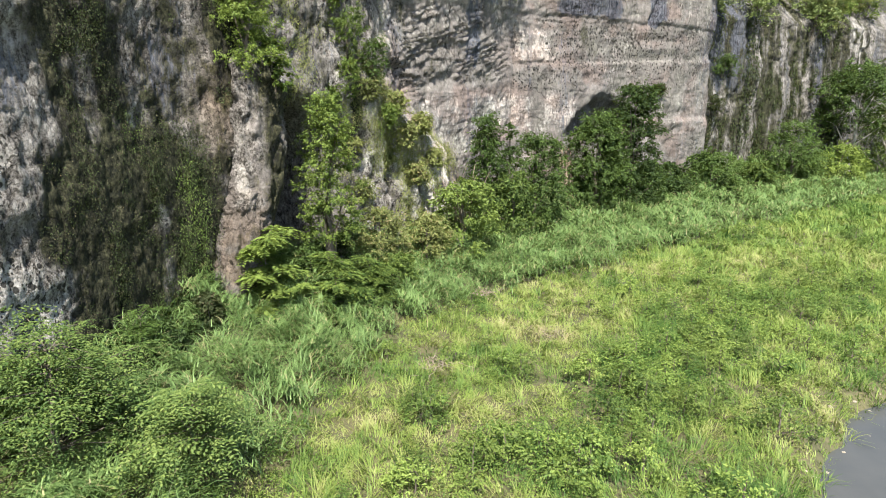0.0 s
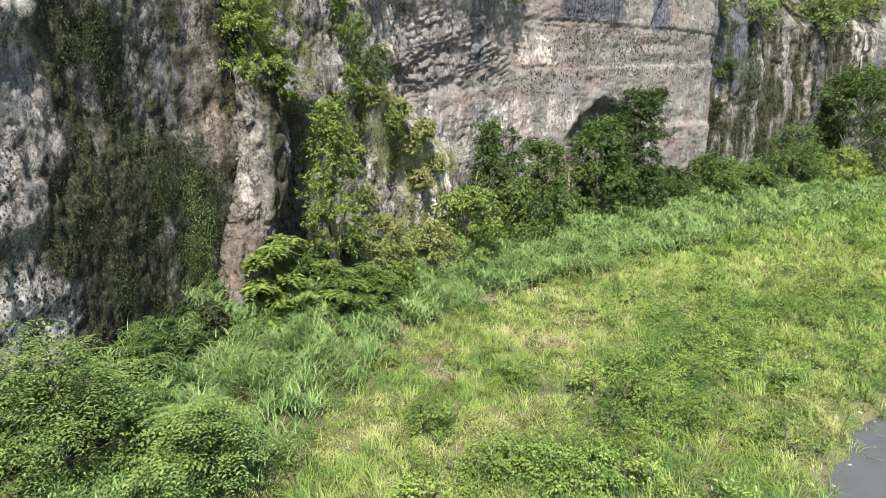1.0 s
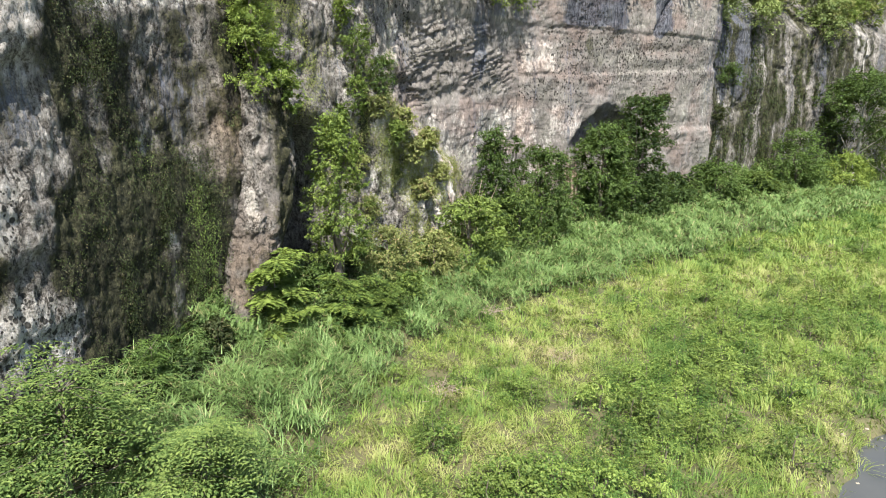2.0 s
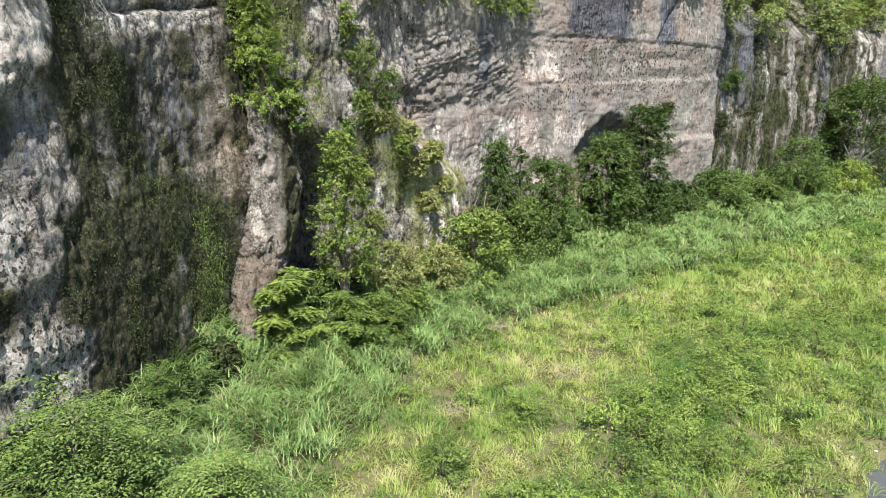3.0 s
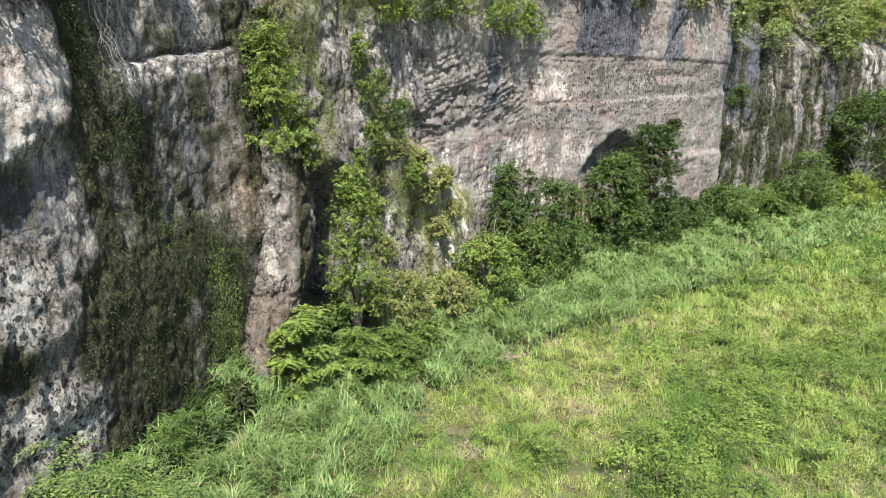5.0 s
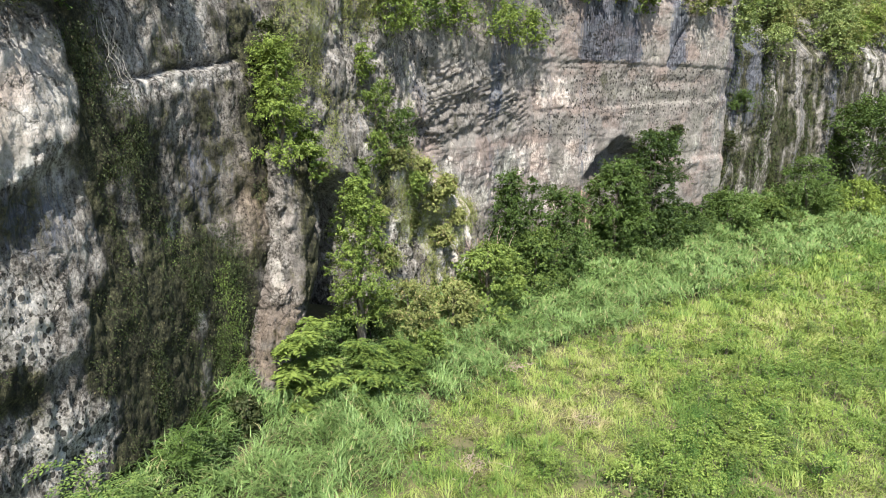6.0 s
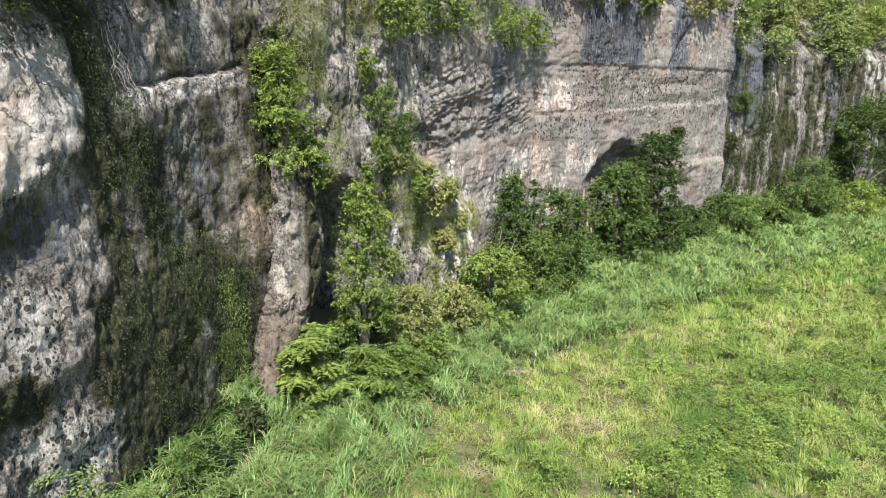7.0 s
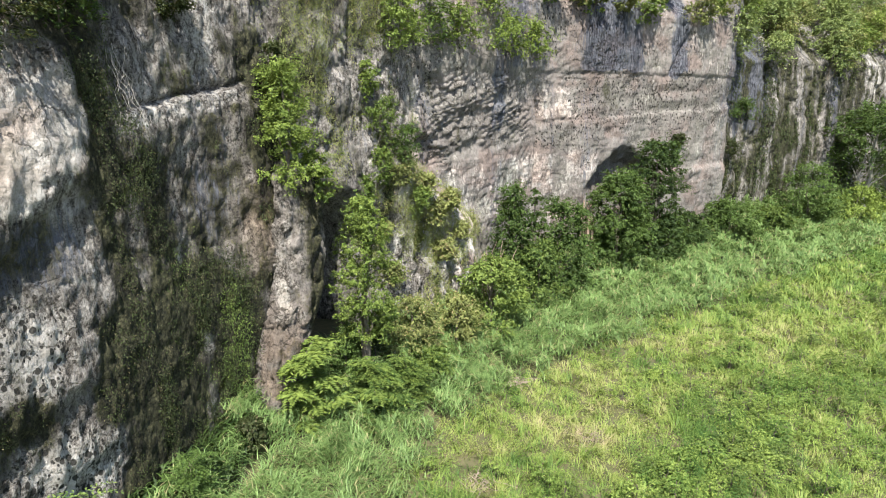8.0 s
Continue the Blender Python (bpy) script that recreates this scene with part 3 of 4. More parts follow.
def line_distance(pts, poly):
    """Signed distance of plan points to a polyline, positive on its right-hand side."""
    out = np.empty(len(pts))
    a, b = poly[:-1], poly[1:]
    ab = b - a
    for k in range(0, len(pts), 4000):
        p = pts[k:k + 4000, None, :]
        t = np.clip(((p - a) * ab).sum(-1) / (ab ** 2).sum(-1), 0, 1)
        off = p - (a + t[..., None] * ab)
        dist = np.hypot(off[..., 0], off[..., 1])
        j = np.argmin(dist, 1)
        i = np.arange(len(j))
        side = np.sign(ab[j, 1] * off[i, j, 0] - ab[j, 0] * off[i, j, 1])
        out[k:k + 4000] = dist[i, j] * np.where(side == 0, 1, side)
    return out


coarse = curve[::8]


def ground_height(pts):
    pts = np.asarray(pts, float).reshape(-1, 2)
    dc = np.maximum(line_distance(pts, coarse), 0)
    ds = -line_distance(pts, SHORE) + 0.5 + 1.0 * (fbm(pts[:, 0] * 0.5, pts[:, 1] * 0.5, 33.0, 3) - 0.5)
    z = 0.75 + 4.4 * np.exp(-dc / 5.0) + 0.5 * (fbm(pts[:, 0] * 0.16, pts[:, 1] * 0.16, 2.0, 3) - 0.5)
    bank = smooth(-0.6, 1.8, ds)
    z = z * bank - 0.9 * (1 - bank)
    return np.where(ds < -28, -0.9 + 2.2 * smooth(28, 36, -ds), z)


gx = np.concatenate([np.linspace(-500, -45, 14), np.arange(-42, 80, 0.8), np.linspace(82, 700, 40)])
gy = np.concatenate([np.linspace(-500, -30, 18), np.arange(-28, 112, 0.8), np.linspace(116, 700, 34)])
GX, GY = np.meshgrid(gx, gy, indexing="ij")
gpts = np.column_stack([GX.ravel(), GY.ravel()])
gz = ground_height(gpts)
gi = np.arange(len(gpts)).reshape(GX.shape)
gq = np.stack([gi[:-1, :-1], gi[1:, :-1], gi[1:, 1:], gi[:-1, 1:]], -1).reshape(-1, 4)
ground = new("ground", mesh_arrays("ground", np.column_stack([gpts, gz]), [gq], SOIL, True))
tagged(ground, "soil of the overgrown river meadow under grass", "ground", kind="structure")
bm = bmesh.new()
bmesh.ops.create_grid(bm, x_segments=2, y_segments=2, size=650)
river_mesh = bpy.data.meshes.new("water")
bm.to_mesh(river_mesh), bm.free()
river_mesh.materials.append(WATER)
tagged(new("water", river_mesh), "calm grey river water beside the grassy bank", "river", kind="structure")


def on_ground(x, y):
    return float(ground_height([(x, y)])[0])


def on_cliff(s, z, out=0.0):
    """A place on the rock face, by arc length along the cliff and height, and its outward way in plan."""
    i = min(np.searchsorted(steps, s), n_s - 1)
    j = int(np.argmin(np.abs(CZ[i] - z)))
    w = outward[i, j]
    return CX[i, j] + w[0] * out, CY[i, j] + w[1] * out, CZ[i, j], w

# ---------------------------------------------------------------- plants
def unit(v):
    return v / (np.linalg.norm(v, axis=-1, keepdims=True) + 1e-9)


def blades(base, length, width, heading, lean, droop, rng_, tone=None, rows=3):
    """Curved grass leaves: tapered strips that rise and arch over. All arrays of one length."""
    n = len(base)
    face = np.column_stack([-np.sin(heading), np.cos(heading), np.zeros(n)])
    fwd = np.column_stack([np.cos(heading), np.sin(heading), np.zeros(n)])
    verts, tones = [], []
    for k in range(rows + 1):
        u = k / rows
        out = length * (lean * u + droop * u * u)
        up = length * (u * np.sqrt(np.maximum(1 - lean ** 2, 0.1)) - 0.75 * droop * u ** 2.4)
        mid = base + fwd * out[:, None]
        mid[:, 2] += up
        w = width * (1 - 0.75 * u ** 1.5) / 2
        if k < rows:
            verts += [mid - face * w[:, None], mid + face * w[:, None]]
        else:
            verts.append(mid)
    per = 2 * rows + 1
    v = np.stack(verts, 1).reshape(-1, 3)
    o = (np.arange(n) * per)[:, None]
    q = np.concatenate([o + np.array([2 * k, 2 * k + 1, 2 * k + 3, 2 * k + 2]) for k in range(rows - 1)])
    t = o + np.array([2 * rows - 2, 2 * rows - 1, 2 * rows])
    return v, [q, t], (np.repeat(tone, per) if tone is not None else None)


def leaves(centre, normal, along, length, width, fold=0.18):
    """Pointed leaves folded on the midrib."""
    n = len(centre)
    normal = unit(normal)
    along = unit(along - normal * (along * normal).sum(-1, keepdims=True))
    side = np.cross(normal, along)
    L, W = np.asarray(length)[:, None], np.asarray(width)[:, None]
    v = np.stack([centre - along * L * 0.5, centre - side * W * 0.5 + normal * W * fold, centre + along * L * 0.5 - normal * L * 0.12, centre + side * W * 0.5 + normal * W * fold], 1).reshape(-1, 3)
    o = (np.arange(n) * 4)[:, None]
    return v, [np.concatenate([o + np.array([0, 2, 1]), o + np.array([0, 3, 2])])]


def tube(points, radii, sides=6):
    """A tapered limb along a path."""
    p = np.asarray(points, float)
    tang = unit(np.gradient(p, axis=0))
    ref = np.where(np.abs(tang[:, 2:3]) > 0.9, np.array([[1.0, 0, 0]]), np.array([[0, 0, 1.0]]))
    a = unit(np.cross(tang, ref))
    b = np.cross(tang, a)
    ang = np.linspace(0, 2 * math.pi, sides, endpoint=False)
    ring = p[:, None] + np.asarray(radii)[:, None, None] * (a[:, None] * np.cos(ang)[None, :, None] + b[:, None] * np.sin(ang)[None, :, None])
    i = np.arange(len(p) * sides).reshape(len(p), sides)
    nxt = np.roll(i, -1, 1)
    q = np.stack([i[:-1], nxt[:-1], nxt[1:], i[1:]], -1).reshape(-1, 4)
    return ring.reshape(-1, 3), q


def joined(pieces):
    vs, qs, n = [], [], 0
    for v, q in pieces:
        vs.append(v), qs.append(q + n)
        n += len(v)
    return np.vstack(vs), [np.concatenate(qs)]


def bent(a, b, r, sag=0.0, n=6, wobble=0.1):
    u = np.linspace(0, 1, n)[:, None]
    p = np.asarray(a)[None] * (1 - u) + np.asarray(b)[None] * u
    size = np.linalg.norm(np.asarray(b) - np.asarray(a))
    p = p + r.normal(0, wobble * size / n, p.shape) * np.sin(u * math.pi)
    p[:, 2] -= sag * np.sin(u[:, 0] * math.pi)
    return p


def tree(name, label, category, place, height, width, leaf_mat, seed, bark=None, crown_from=0.3, clumps=80, per=126, leaf=0.2, flat=0.6,
         taper=0.0, lean=(0, 0), group="", limbs=9, trunk_r=0.0, spread=1.0, full=0.6):
    """A tree or shrub: tapered trunk with limbs to its clumps, and a crown of many separate leaves with gaps."""
    r = np.random.default_rng(seed)
    ob = thing(name, label, category, group, place)
    h0 = height * crown_from
    z = r.random(clumps) ** 0.85
    ang = r.random(clumps) * 2 * math.pi
    shape = np.sin(np.clip(z * 0.86 + 0.14, 0, 1) * math.pi) ** full
    shape = shape * (1 - taper) + (1 - z) * taper
    rad = width / 2 * shape * (0.25 + 0.75 * np.sqrt(r.random(clumps))) * (0.75 + 0.5 * r.random(clumps))
    centres = np.column_stack([np.cos(ang) * rad + lean[0] * z, np.sin(ang) * rad + lean[1] * z, h0 + (height - h0) * (z * 0.93)])
    top = np.array([lean[0] * 0.8, lean[1] * 0.8, height * 0.86])
    tr = trunk_r or max(0.04, height * 0.018)
    stem = bent((0, 0, -0.25), top, r, 0, 8, 0.18)
    pieces = [tube(stem, np.linspace(tr * 1.25, tr * 0.22, 8), 8)]
    for k in r.choice(clumps, min(limbs, clumps), replace=False):
        c = centres[k]
        u = np.clip((c[2] - 0.22 * height) / (0.9 * height), 0.12, 0.85)
        start = stem[int(u * 7)]
        pieces.append(tube(bent(start, c, r, -0.05 * height * 0.5, 5, 0.2), np.linspace(tr * 0.5, tr * 0.1, 5), 5))
    v, q = joined(pieces)
    part("trunk", mesh_arrays("trunk", v, q, bark or BARK, True), ob)
    size = width * 0.135 * spread * (0.5 + 0.9 * r.random(clumps))
    twigs = 7
    tw = np.repeat(np.arange(clumps), twigs)
    push = r.normal(0, 0.62, (len(tw), 3))
    push[:, 2] *= flat
    start = centres[tw] + push * size[tw][:, None]
    axis = np.column_stack([lean[0] * 0.5 + 0 * tw, lean[1] * 0.5 + 0 * tw, start[:, 2]])
    way = unit(unit(start - axis) * 0.7 + unit(push) * 0.6 + r.normal(0, 0.4, push.shape) + np.array([0, 0, 0.25]))
    reach = size[tw] * (0.6 + 0.9 * r.random(len(tw)))
    who = np.repeat(np.arange(len(tw)), max(per // twigs, 3))
    u = r.random(len(who))
    pos = start[who] + way[who] * (reach[who] * (u - 0.25))[:, None] + r.normal(0, 0.13, (len(who), 3)) * reach[who][:, None]
    pos[:, 2] -= 0.3 * reach[who] * u ** 2
    normal = unit(way[who] * 0.25 + np.array([0, 0, 0.8]) + r.normal(0, 0.5, pos.shape))
    along = unit(way[who] + r.normal(0, 0.55, pos.shape) + np.array([0, 0, -0.3]))
    L = leaf * (0.55 + 0.9 * r.random(len(who)))
    v, q = leaves(pos, normal, along, L, L * 0.5)
    part("crown", mesh_arrays("crown", v, q, leaf_mat), ob)
    return ob


def layered_tree(name, label, category, place, height, width, leaf_mat, seed, tiers=6, arms=9, fronds=5, leaf=0.2, group="", droop=0.28, frond=0.85):
    """A light tree whose limbs end in flat sprays of feathered, drooping leaves, tier over tier."""
    r = np.random.default_rng(seed)
    ob = thing(name, label, category, group, place)
    stem = bent((0, 0, -0.25), (0.1 * width * r.normal(), 0.1 * width * r.normal(), height * 0.9), r, 0, 8, 0.15)
    tr = max(0.05, height * 0.016)
    pieces = [tube(stem, np.linspace(tr * 1.2, tr * 0.3, 8), 8)]
    hubs, heads = [], []
    for k in range(tiers):
        u = 0.3 + 0.7 * (k + 0.5) / tiers
        reach = width / 2 * (0.6 + 0.4 * math.sin(u * math.pi)) * (1.12 - 0.5 * u)
        for a in range(arms):
            ang = (a + r.random()) * 2 * math.pi / arms
            ln = reach * (0.45 + 0.65 * r.random())
            start = stem[min(7, int(u * 8))]
            end = start + np.array([math.cos(ang) * ln, math.sin(ang) * ln, height * 0.13 * r.normal() + height * 0.07 * (1 - u)])
            arm = bent(start, end, r, -0.04 * height, 5, 0.15)
            pieces.append(tube(arm, np.linspace(tr * 0.35, tr * 0.08, 5), 4))
            for j in (2, 3, 4):
                hubs.append(arm[j]), heads.append(ang)
    hubs, heads = np.array(hubs), np.array(heads)
    n = len(hubs) * fronds
    hub = np.repeat(hubs, fronds, 0) + r.normal(0, 0.06, (n, 3))
    turn = np.repeat(heads, fronds) + np.tile(np.linspace(-2.2, 2.2, fronds), len(hubs)) + r.normal(0, 0.3, n)
    size = frond * (0.6 + 0.6 * r.random(n))
    pairs = 7
    sl = (np.arange(pairs) + 0.6) / pairs
    way = np.column_stack([np.cos(turn), np.sin(turn), np.zeros(n)])
    side = np.column_stack([-np.sin(turn), np.cos(turn), np.zeros(n)])
    mid = hub[:, None] + way[:, None] * (size[:, None] * sl)[..., None]
    mid[..., 2] += size[:, None] * (0.12 * sl - droop * sl ** 2)
    pos, along, lng = [], [], []
    for sgn in (-1, 1):
        d = side * sgn * 0.85 + way * 0.55 + np.array([0, 0, -0.22])
        L = leaf * (1.05 - 0.5 * np.abs(sl - 0.4))[None] * (size / frond)[:, None] * (0.8 + 0.4 * r.random((n, pairs)))
        pos.append(mid + d[:, None] * (L * 0.5)[..., None]), along.append(np.broadcast_to(d[:, None], mid.shape)), lng.append(L)
    pos, along, lng = np.concatenate(pos).reshape(-1, 3), np.concatenate(along).reshape(-1, 3), np.concatenate(lng).ravel()
    v, q = joined(pieces)
    part("trunk", mesh_arrays("trunk", v, q, BARK, True), ob)
    v, q = leaves(pos, np.array([0, 0, 1.0]) + r.normal(0, 0.12, pos.shape), along, lng, lng * 0.42)
    part("crown", mesh_arrays("crown", v, q, leaf_mat), ob)
    return ob


def stuff(name, label, category, v, polys, mat, tones=None):
    ob = new(name, mesh_arrays(name, v, polys, mat, False, {"tone": tones} if tones is not None else None))
    return tagged(ob, label, category, kind="stuff")


def scatter(n, x0, x1, y0, y1, r):
    return np.column_stack([r.uniform(x0, x1, n), r.uniform(y0, y1, n)])


# ---- zones of the meadow
def cane_zone(p):
    """Tall cane grass grows in a belt along the foot of the cliff."""
    d = line_distance(p, coarse)
    wide = 8.2 + 4.0 * (fbm(p[:, 0] * 0.2, p[:, 1] * 0.2, 8.0, 3) - 0.5) + 6.5 * smooth(30, 56, p[:, 1])
    return smooth(wide + 2.2, wide - 2.0, d) * (d > 0.3 + 0.9 * (p[:, 1] < 29))


DRY = [(7.0, 34.4, 2.0, 1.1, 1.3), (-0.4, 29.2, 1.2, 0.8, 1.0), (18, 48, 5, 2.2, 0.7), (11, 43, 4, 2.5, 0.35), (4.5, 36, 3, 1.6, 0.45), (2.5, 32, 3, 1.6, 0.4), (26, 54, 6, 3, 0.35),
       (15.4, 23.0, 1.2, 2.2, 0.7), (35, 60, 7, 4, 0.25), (-3.4, 24.0, 2.4, 2.6, 0.45), (-1.5, 20.5, 2.0, 2.0, 0.3), (9, 39, 3, 2, 0.5), (23, 32, 2.4, 3.2, 0.35)]
LUSH = [(8.4, 27.4, 3.2, 2.8, 0.9), (16.6, 37.6, 4.0, 3.2, 0.9), (5.4, 22.4, 3.2, 2.2, 0.9), (17.0, 32.0, 4.0, 3.4, 0.9), (22.5, 41.0, 4.0, 2.8, 0.8), (31, 43.5, 5, 3, 0.7), (11.8, 31.2, 2.8, 2.4, 0.9), (1.6, 20.4, 3.0, 1.8, 0.7), (12.2, 24.6, 2.6, 2.2, 0.6)]


def lush_at(p):
    """How far the feathery shrubs have closed over the grass, 0 to 1."""
    k = 0
    for x, y, wx, wy, a in LUSH:
        k = k + a * np.exp(-((p[:, 0] - x) / wx) ** 2 - ((p[:, 1] - y) / wy) ** 2)
    return smooth(0.15, 1.0, k + 2.2 * (fbm(p[:, 0] * 0.55, p[:, 1] * 0.55, 71.0, 4, 0.7) - 0.5))


def tone_at(p):
    t = 0.80 + 1.7 * (fbm(p[:, 0] * 0.2, p[:, 1] * 0.2, 4.0, 4) - 0.5) + 1.6 * (fbm(p[:, 0] * 1.1, p[:, 1] * 1.1, 6.0, 3) - 0.5)
    for x, y, wx, wy, a in DRY:
        t = t + a * np.exp(-((p[:, 0] - x) / wx) ** 2 - ((p[:, 1] - y) / wy) ** 2)
    t = t - 0.7 * lush_at(p)
    t = t * (1 - 0.25 * smooth(42, 60, p[:, 1]))
    return np.clip(t, 0.0, 2.0)


def in_view(p, margin=1.5):
    """The wedge of the meadow between the cliff and the river that the path overlooks."""
    return (p[:, 1] > 9) & (p[:, 0] < 0.86 * p[:, 1] + 6) & (p[:, 0] > -0.9 * p[:, 1] - 6)


def thinned(p, r):
    """Fewer, larger tufts with distance."""
    d = np.hypot(p[:, 0], p[:, 1])
    return r.random(len(p)) < np.clip((30 / np.maximum(d, 1)) ** 1.3, 0.05, 1.0)


r = np.random.default_rng(21)
# meadow grass
p = scatter(800000, -16, 75, -9, 96, r)
p = p[in_view(p) | ((p[:, 1] < 9.5) & (p[:, 0] < 14) & (r.random(len(p)) < 0.3))]
p = p[thinned(p, r)]
p = p[(line_distance(p, coarse) > 0.5) & (line_distance(p, SHORE) < 0.1 + 0.7 * r.random(len(p)))]
p = p[r.random(len(p)) > 0.94 * cane_zone(p)]
p = p[r.random(len(p)) > 0.88 * lush_at(p)]
far_k = np.clip(np.hypot(p[:, 0], p[:, 1]) / 30, 1, 3)
tones = tone_at(p)
tuft = fbm(p[:, 0] * 1.3, p[:, 1] * 1.3, 3.0, 3)
hgt = (0.06 + 1.9 * np.maximum(tuft - 0.22, 0) ** 1.4 + 0.35 * fbm(p[:, 0] * 0.35, p[:, 1] * 0.35, 9.0, 2)) * (0.7 + 0.6 * r.random(len(p))) * (1.1 - 0.2 * tones)
turn = 12.6 * fbm(p[:, 0] * 0.9, p[:, 1] * 0.9, 19.0, 2) + r.normal(0, 0.9, len(p))
n = len(p)
v, q, tn = blades(np.column_stack([p, ground_height(p) - 0.03]), hgt * far_k ** 0.35, 0.04 * far_k * (0.7 + 0.6 * r.random(n)), turn, r.uniform(0.1, 0.6, n), r.uniform(0.1, 0.7, n), r, tones, 2)
stuff("meadow_grass", "knee-high lime green meadow grass with straw-coloured dry patches", "grass", v, q, MEADOW, tn)
# broad-leaved weeds and feathery shoots in mounds with gaps between
p = scatter(120000, -14, 75, 10, 92, r)
p = p[in_view(p)]
p = p[thinned(p, r)]
p = p[(line_distance(p, coarse) > 1.0) & (line_distance(p, SHORE) < -0.8)]
p = p[r.random(len(p)) > 0.9 * cane_zone(p)]
thick = lush_at(p)
mound = fbm(p[:, 0] * 1.0, p[:, 1] * 1.0, 14.0, 3)
ok = (mound > 0.49 - 0.03 * thick) & (r.random(len(p)) < 0.3 + 0.7 * thick)
p, mound, thick = p[ok], mound[ok], thick[ok]
each = 34
who = np.repeat(np.arange(len(p)), each)
far_k = np.clip(np.hypot(p[:, 0], p[:, 1]) / 30, 1, 3)[who]
n = len(who)
mh = 0.2 + (2.0 + 4.0 * thick) * np.maximum(mound - 0.44, 0) + 0.3 * r.random(len(p))
base = np.column_stack([p, ground_height(p)])[who]
off = unit(r.normal(size=(n, 3))) * (r.random((n, 1)) ** 0.4)
off[:, 2] = np.abs(off[:, 2])
pos = base + off * np.column_stack([0.30 * far_k, 0.30 * far_k, mh[who]])
L = 0.085 * far_k * (0.6 + 0.8 * r.random(n))
v, q = leaves(pos, off * 0.5 + np.array([0, 0, 0.8]) + r.normal(0, 0.4, (n, 3)), off + r.normal(0, 0.5, (n, 3)), L, L * 0.5)
stuff("meadow_weeds", "mounds of feathery green weeds in the meadow", "weeds", v, q, MEADOW, np.repeat(np.clip(tone_at(p)[who] - 0.1, 0, 1.1), 4))
# tall cane grass along the cliff's foot
p = scatter(2100000, -17, 80, 12, 112, r)
p = p[in_view(p, 3)]
p = p[thinned(p, r)]
p = p[r.random(len(p)) < cane_zone(p)]
p = p[fbm(p[:, 0] * 0.9, p[:, 1] * 0.9, 12.0, 3) > 0.42]
far_k = np.clip(np.hypot(p[:, 0], p[:, 1]) / 30, 1, 3.4)
n = len(p)
stem_h = (0.5 + 2.7 * fbm(p[:, 0] * 0.75, p[:, 1] * 0.75, 3.0, 3) ** 1.3) * r.random(n) ** 0.5
ln = (0.42 + 0.5 * r.random(n)) * far_k ** 0.35
v, q, _ = blades(np.column_stack([p, ground_height(p) + stem_h - 0.1]), ln, 0.044 * far_k ** 0.9 * (0.7 + 0.6 * r.random(n)), 12.6 * fbm(p[:, 0] * 0.7, p[:, 1] * 0.7, 29.0, 2) + r.normal(0, 1.0, n), r.uniform(0.15, 0.65, n), r.uniform(0.4, 1.0, n), r, None, 2)
stuff("cane_grass", "dense belt of tall arching cane grass along the cliff foot", "cane grass", v, q, CANE)

# ---------------------------------------------------------------- the pillar and fallen rock
def rock_column(name, label, category, centres, seed, mats, masks_at):
    """A rough free-standing column from rows of (z, x, y, half width, half depth)."""
    c = np.array(centres, float)
    zs = np.linspace(c[0, 0], c[-1, 0], 160)
    cols = 120
    cx, cy, rx, ry = (np.interp(zs, c[:, 0], c[:, k]) for k in (1, 2, 3, 4))
    ang = np.linspace(0, 2 * math.pi, cols, endpoint=False)
    A, ZZ = np.meshgrid(ang, zs)
    ca, sa = np.cos(A), np.sin(A)
    n1 = fbm(ca * 1.2 + seed, sa * 1.2, ZZ * 0.3, 3)
    square = 1 / np.maximum(np.abs(ca) ** 3 + np.abs(sa) ** 3, 1e-6) ** (1 / 3)
    rad = square * (1 + 0.28 * (fbm(ca * 1.6 + seed, sa * 1.6, ZZ * 0.16, 4) - 0.5) + 0.14 * (fbm(ca * 4 + seed, sa * 4, ZZ * 0.9, 4, 0.6) - 0.5)
                    - 0.16 * smooth(0.66, 0.84, ridged(ca * 1.5, sa * 1.5 + seed, ZZ * 0.5, 4)) + 0.22 * (fbm(ca * 3 + seed, sa * 3, ZZ * 0.12, 3) - 0.5))
    around = A * 1.6
    rad = rad - 0.16 * cells(around * 1.3 + 0.5 * n1, ZZ * 0.22, 13) - 0.10 * cells(around * 2.6, ZZ * 0.6 + around * 0.3, 17) - 0.05 * cells(around * 6, ZZ * 2.6, 19) + 0.16
    rad = rad * smooth(c[-1, 0] + 0.1, c[-1, 0] - 1.0, ZZ) ** 0.5
    X, Y = cx[:, None] + ca * rad * rx[:, None], cy[:, None] + sa * rad * ry[:, None]
    i = np.arange(X.size).reshape(X.shape)
    nx = np.roll(i, -1, 1)
    q = np.stack([i[:-1], nx[:-1], nx[1:], i[1:]], -1).reshape(-1, 4)
    ob = new(name, mesh_arrays(name, np.column_stack([X.ravel(), Y.ravel(), ZZ.ravel()]), [q], ROCK, True, masks_at(X.ravel(), Y.ravel(), ZZ.ravel())))
    return tagged(ob, label, category)


